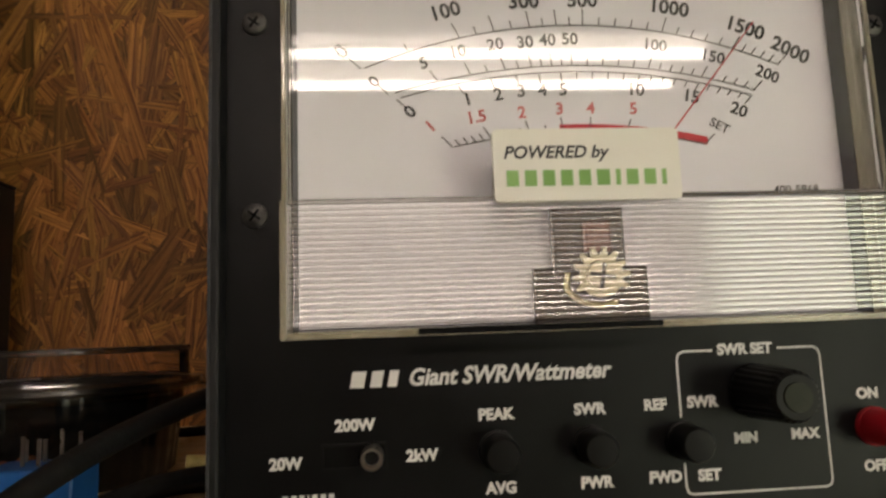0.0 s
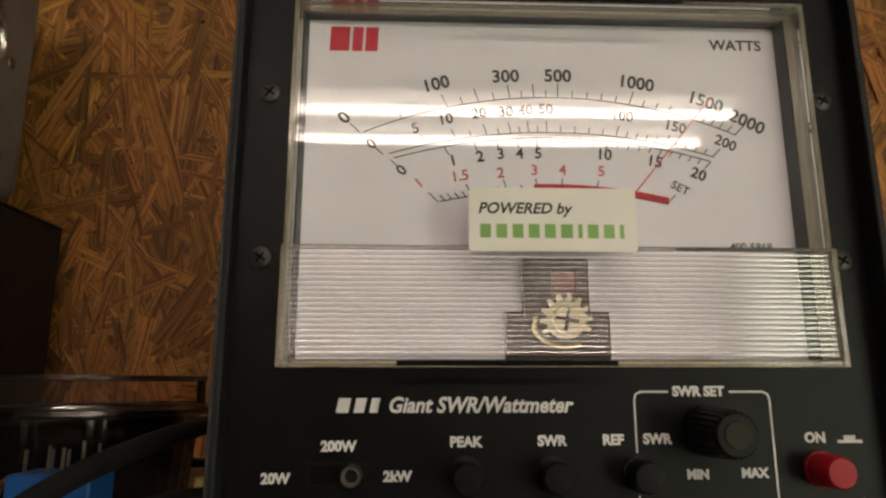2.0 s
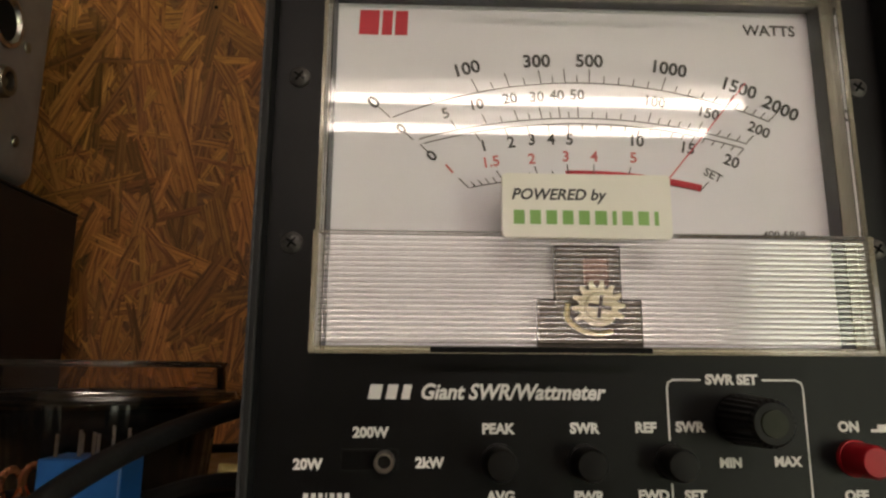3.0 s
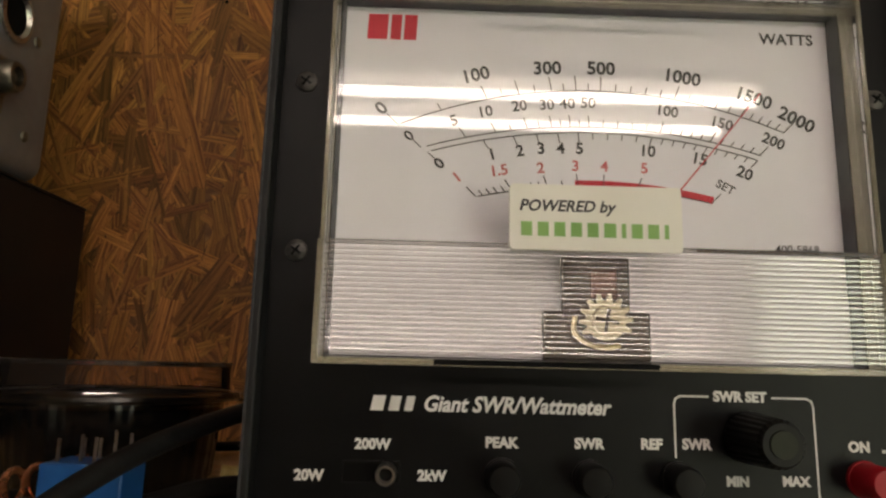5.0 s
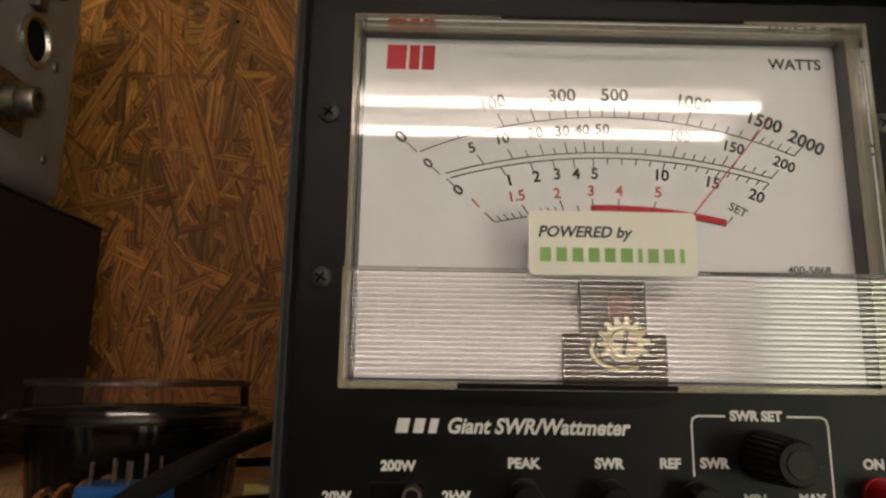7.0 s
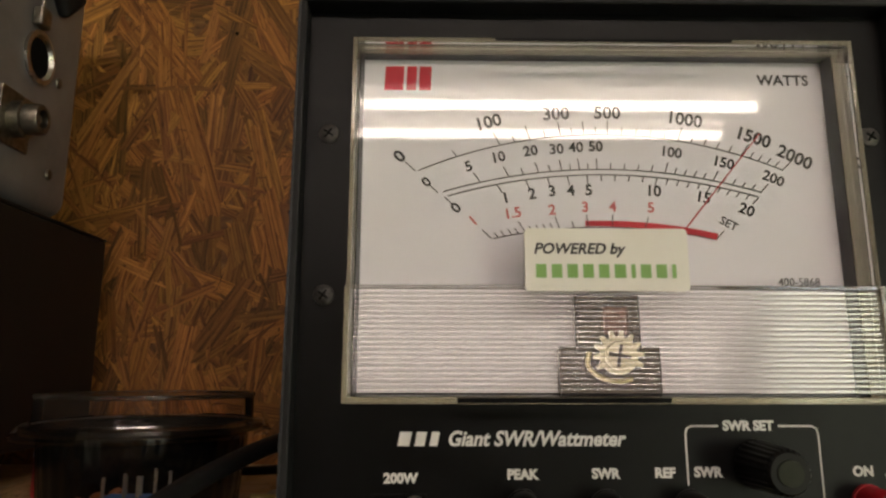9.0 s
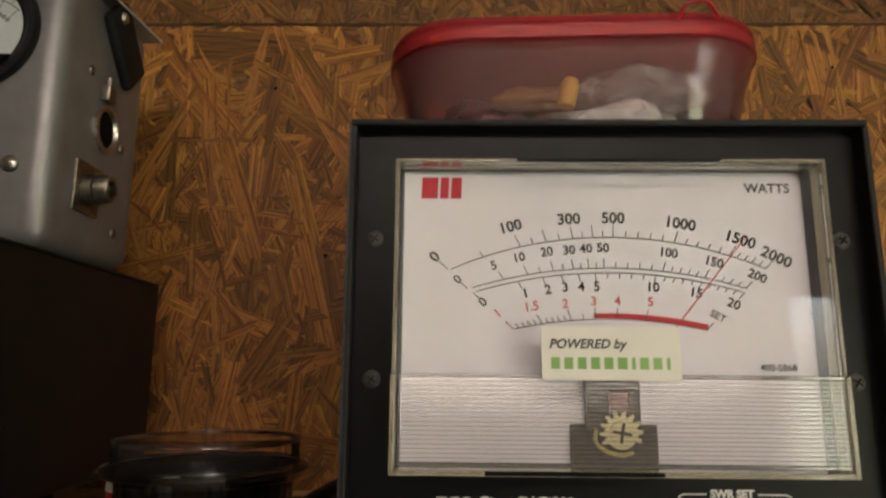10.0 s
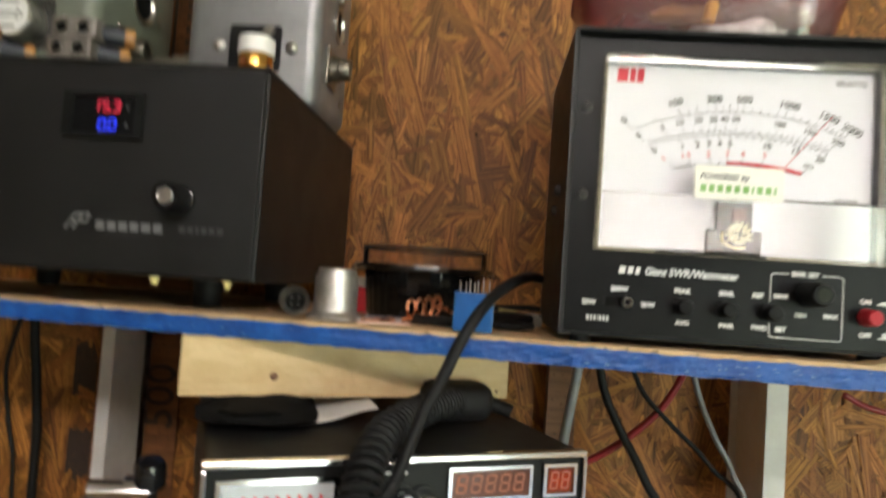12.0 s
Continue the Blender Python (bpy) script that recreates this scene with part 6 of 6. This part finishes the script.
part("meter_face", box((0.0085, -0.0012, -0.0375), (0.0595, -0.0003, -0.011)), M_DIALFACE, sm, "pale meter face")
bm = bmesh.new()
for k in range(9):
    add_box(bm, (0.013 + 0.005 * k, -0.0015, -0.020), (0.0145 + 0.005 * k, -0.00125, -0.0165))
part("scale_bars", bm, M_REDINK, sm)
for n_, x0, x1, count in (("frequency_display", 0.118, 0.1657, 5), ("channel_display", 0.1725, 0.193, 2)):
    fd = part(n_, frame_plate(x0, x1, -0.024, -0.0065, x0 + 0.0018, x1 - 0.0018, -0.0222, -0.0083, -0.0024, -0.0002), M_CHROME, radio, "chrome-framed orange display")
    part("display_window", box((x0 + 0.0018, -0.0014, -0.0222), (x1 - 0.0018, -0.0003, -0.0083)), M_ORANGEPANE, fd)
    wd = (x1 - x0 - 0.007) / count / 1.36
    digits("numeral", "8" * count, x0 + 0.0040, -0.0202, wd, 0.0096, -0.0015, M_LEDORANGE if count == 2 else M_DIMORANGE, fd, "seven-segment numeral")
bm = bmesh.new()
for x0, x1 in ((0.083, 0.096), (0.128, 0.140), (0.146, 0.158), (0.176, 0.186)):
    add_box(bm, (x0, -0.0003, -0.0300 if x0 > 0.1 else -0.0092), (x1, -0.0001, -0.0285 if x0 > 0.1 else -0.0078))
part("name_bar", bm, M_INK, radio, "white print bars")
for kx_, kz_ in ((0.0735, -0.020), (0.093, -0.0215), (0.1045, -0.0225)):
    k_ = part("control_knob", lathe([(0.0062, 0), (0.0064, 0.001), (0.0058, 0.012), (0.005, 0.0132), (0, 0.0134)], (kx_, -0.0002, kz_), (0, -1, 0), 24), M_CHROME, radio, "chrome control knob", True)
    part("knob_base", lathe([(0.0078, 0), (0.0078, 0.0018), (0.0062, 0.002), (0, 0.002)], (kx_, -0.0003, kz_), (0, -1, 0), 24), M_PLASTIC, k_)

# folded paper and hand microphone with its coiled cord, lying on the radio
bm = bmesh.new()
cols = []
for i in range(13):
    u = i / 12
    x = 0.022 + 0.076 * u
    z = 0.0012 + 0.004 * abs(u - 0.55) ** 1.2 + 0.0065 * (0.5 + 0.5 * math.cos(u * 6.3))
    cols.append([(x, 0.066, z), (x, 0.135, z + 0.003)])
ups = [[bm.verts.new((x, y, z + 0.0008)) for x, y, z in c] for c in cols]
los = [[bm.verts.new((x, y, z)) for x, y, z in c] for c in cols]
for i in range(12):
    bm.faces.new((ups[i][0], ups[i + 1][0], ups[i + 1][1], ups[i][1]))
    bm.faces.new((los[i][0], los[i + 1][0], los[i + 1][1], los[i][1]))
    bm.faces.new((ups[i][0], ups[i + 1][0], los[i + 1][0], los[i][0]))
    bm.faces.new((ups[i][1], ups[i + 1][1], los[i + 1][1], los[i][1]))
bmesh.ops.transform(bm, matrix=RM, verts=bm.verts[:])
solo("paper_sheet", bm, M_PAPER, "folded white paper lying on the radio", "paper")
coilc = spline([RM @ Vector(p) for p in ((0.048, -0.040, -0.11), (0.056, -0.034, -0.06), (0.064, -0.024, -0.020), (0.076, -0.006, 0.004), (0.092, 0.014, 0.0115), (0.110, 0.034, 0.013), (0.130, 0.052, 0.014), (0.148, 0.068, 0.014))], 60)
hel = []
for k, c in enumerate(coilc):
    d = (coilc[min(k + 1, len(coilc) - 1)] - coilc[max(k - 1, 0)]).normalized()
    n = d.cross(Vector((0.2, 0.3, 0.93))).normalized()
    b = d.cross(n)
    a = k * 2 * math.pi / 9.5
    hel.append(c + 0.0078 * (math.cos(a) * n + math.sin(a) * b))
mic = thing("hand_microphone", "black hand microphone with a coiled cord, lying on the radio", "microphone", tuple(RM @ Vector((0.16, 0.08, 0.0))))
part("coiled_cord", add_tube(bmesh.new(), hel, 0.0021, 7), M_RUBBER, mic, "black coiled cord", True)
part("cord_core", add_tube(bmesh.new(), coilc[::6], 0.0052, 8), M_RUBBER, mic)
bm = bmesh.new()
add_box(bm, (0.128, 0.058, 0.001), (0.172, 0.098, 0.025), 0.009, 4)
bmesh.ops.transform(bm, matrix=RM, verts=bm.verts[:])
part("body", bm, M_RUBBER, mic, "rounded black body", True)
bm = bmesh.new()
add_tube(bm, spline([RM @ Vector(p) for p in ((0.172, 0.076, 0.012), (0.180, 0.074, 0.009), (0.188, 0.070, 0.006))], 6), 0.0045, 10)
part("strain_relief", bm, M_RUBBER, mic, "ribbed strain relief", True)
# black cloth behind the radio's corner
crumple("black_pouch", tuple(RM @ Vector((0.034, 0.085, 0.007))), (0.032, 0.040, 0.0072), M_CLOTH, 6.6, "black cloth pouch lying on the radio", "pouch", True)
# plug and jack beside the radio
adp = thing("antenna_adapter", "chrome plug with a black cap beside the radio", "connector", (-0.205, -0.03, -0.105))
part("plug_body", lathe([(0, 0), (0.0065, 0), (0.0065, 0.016), (0.009, 0.017), (0.009, 0.030), (0, 0.030)], (-0.228, -0.045, -0.092), (1, 0.2, 0), 22), M_CHROME, adp, "chrome plug", True)
part("cap", lathe([(0, 0), (0.0075, 0), (0.0075, 0.010), (0.006, 0.013), (0, 0.013)], (-0.200, -0.040, -0.087), (0.1, -0.3, 1), 20), M_GLOSS, adp, "black cap", True)
part("stand", box((-0.24, -0.050, -0.4595), (-0.19, -0.025, -0.099), 0.002), M_CASE, adp, "dark box that carries it")
solo("lower_shelf", box((-0.9, -0.14, -0.476), (0.6, WALL_Y - 0.003, -0.460), 0.001), M_PLY, "plain board shelf below", "shelf")
bm = box((0.012, 0.02, -0.459), (RW - 0.012, RD - 0.01, -RH - 0.0005), 0.002)
for v in bm.verts:
    v.co.z = v.co.z if v.co.z > -0.3 else -0.4595 + 0.066
bmesh.ops.transform(bm, matrix=RM, verts=bm.verts[:])
solo("wooden_crate", bm, M_DARKWOOD, "dark wooden crate carrying the radio", "crate")
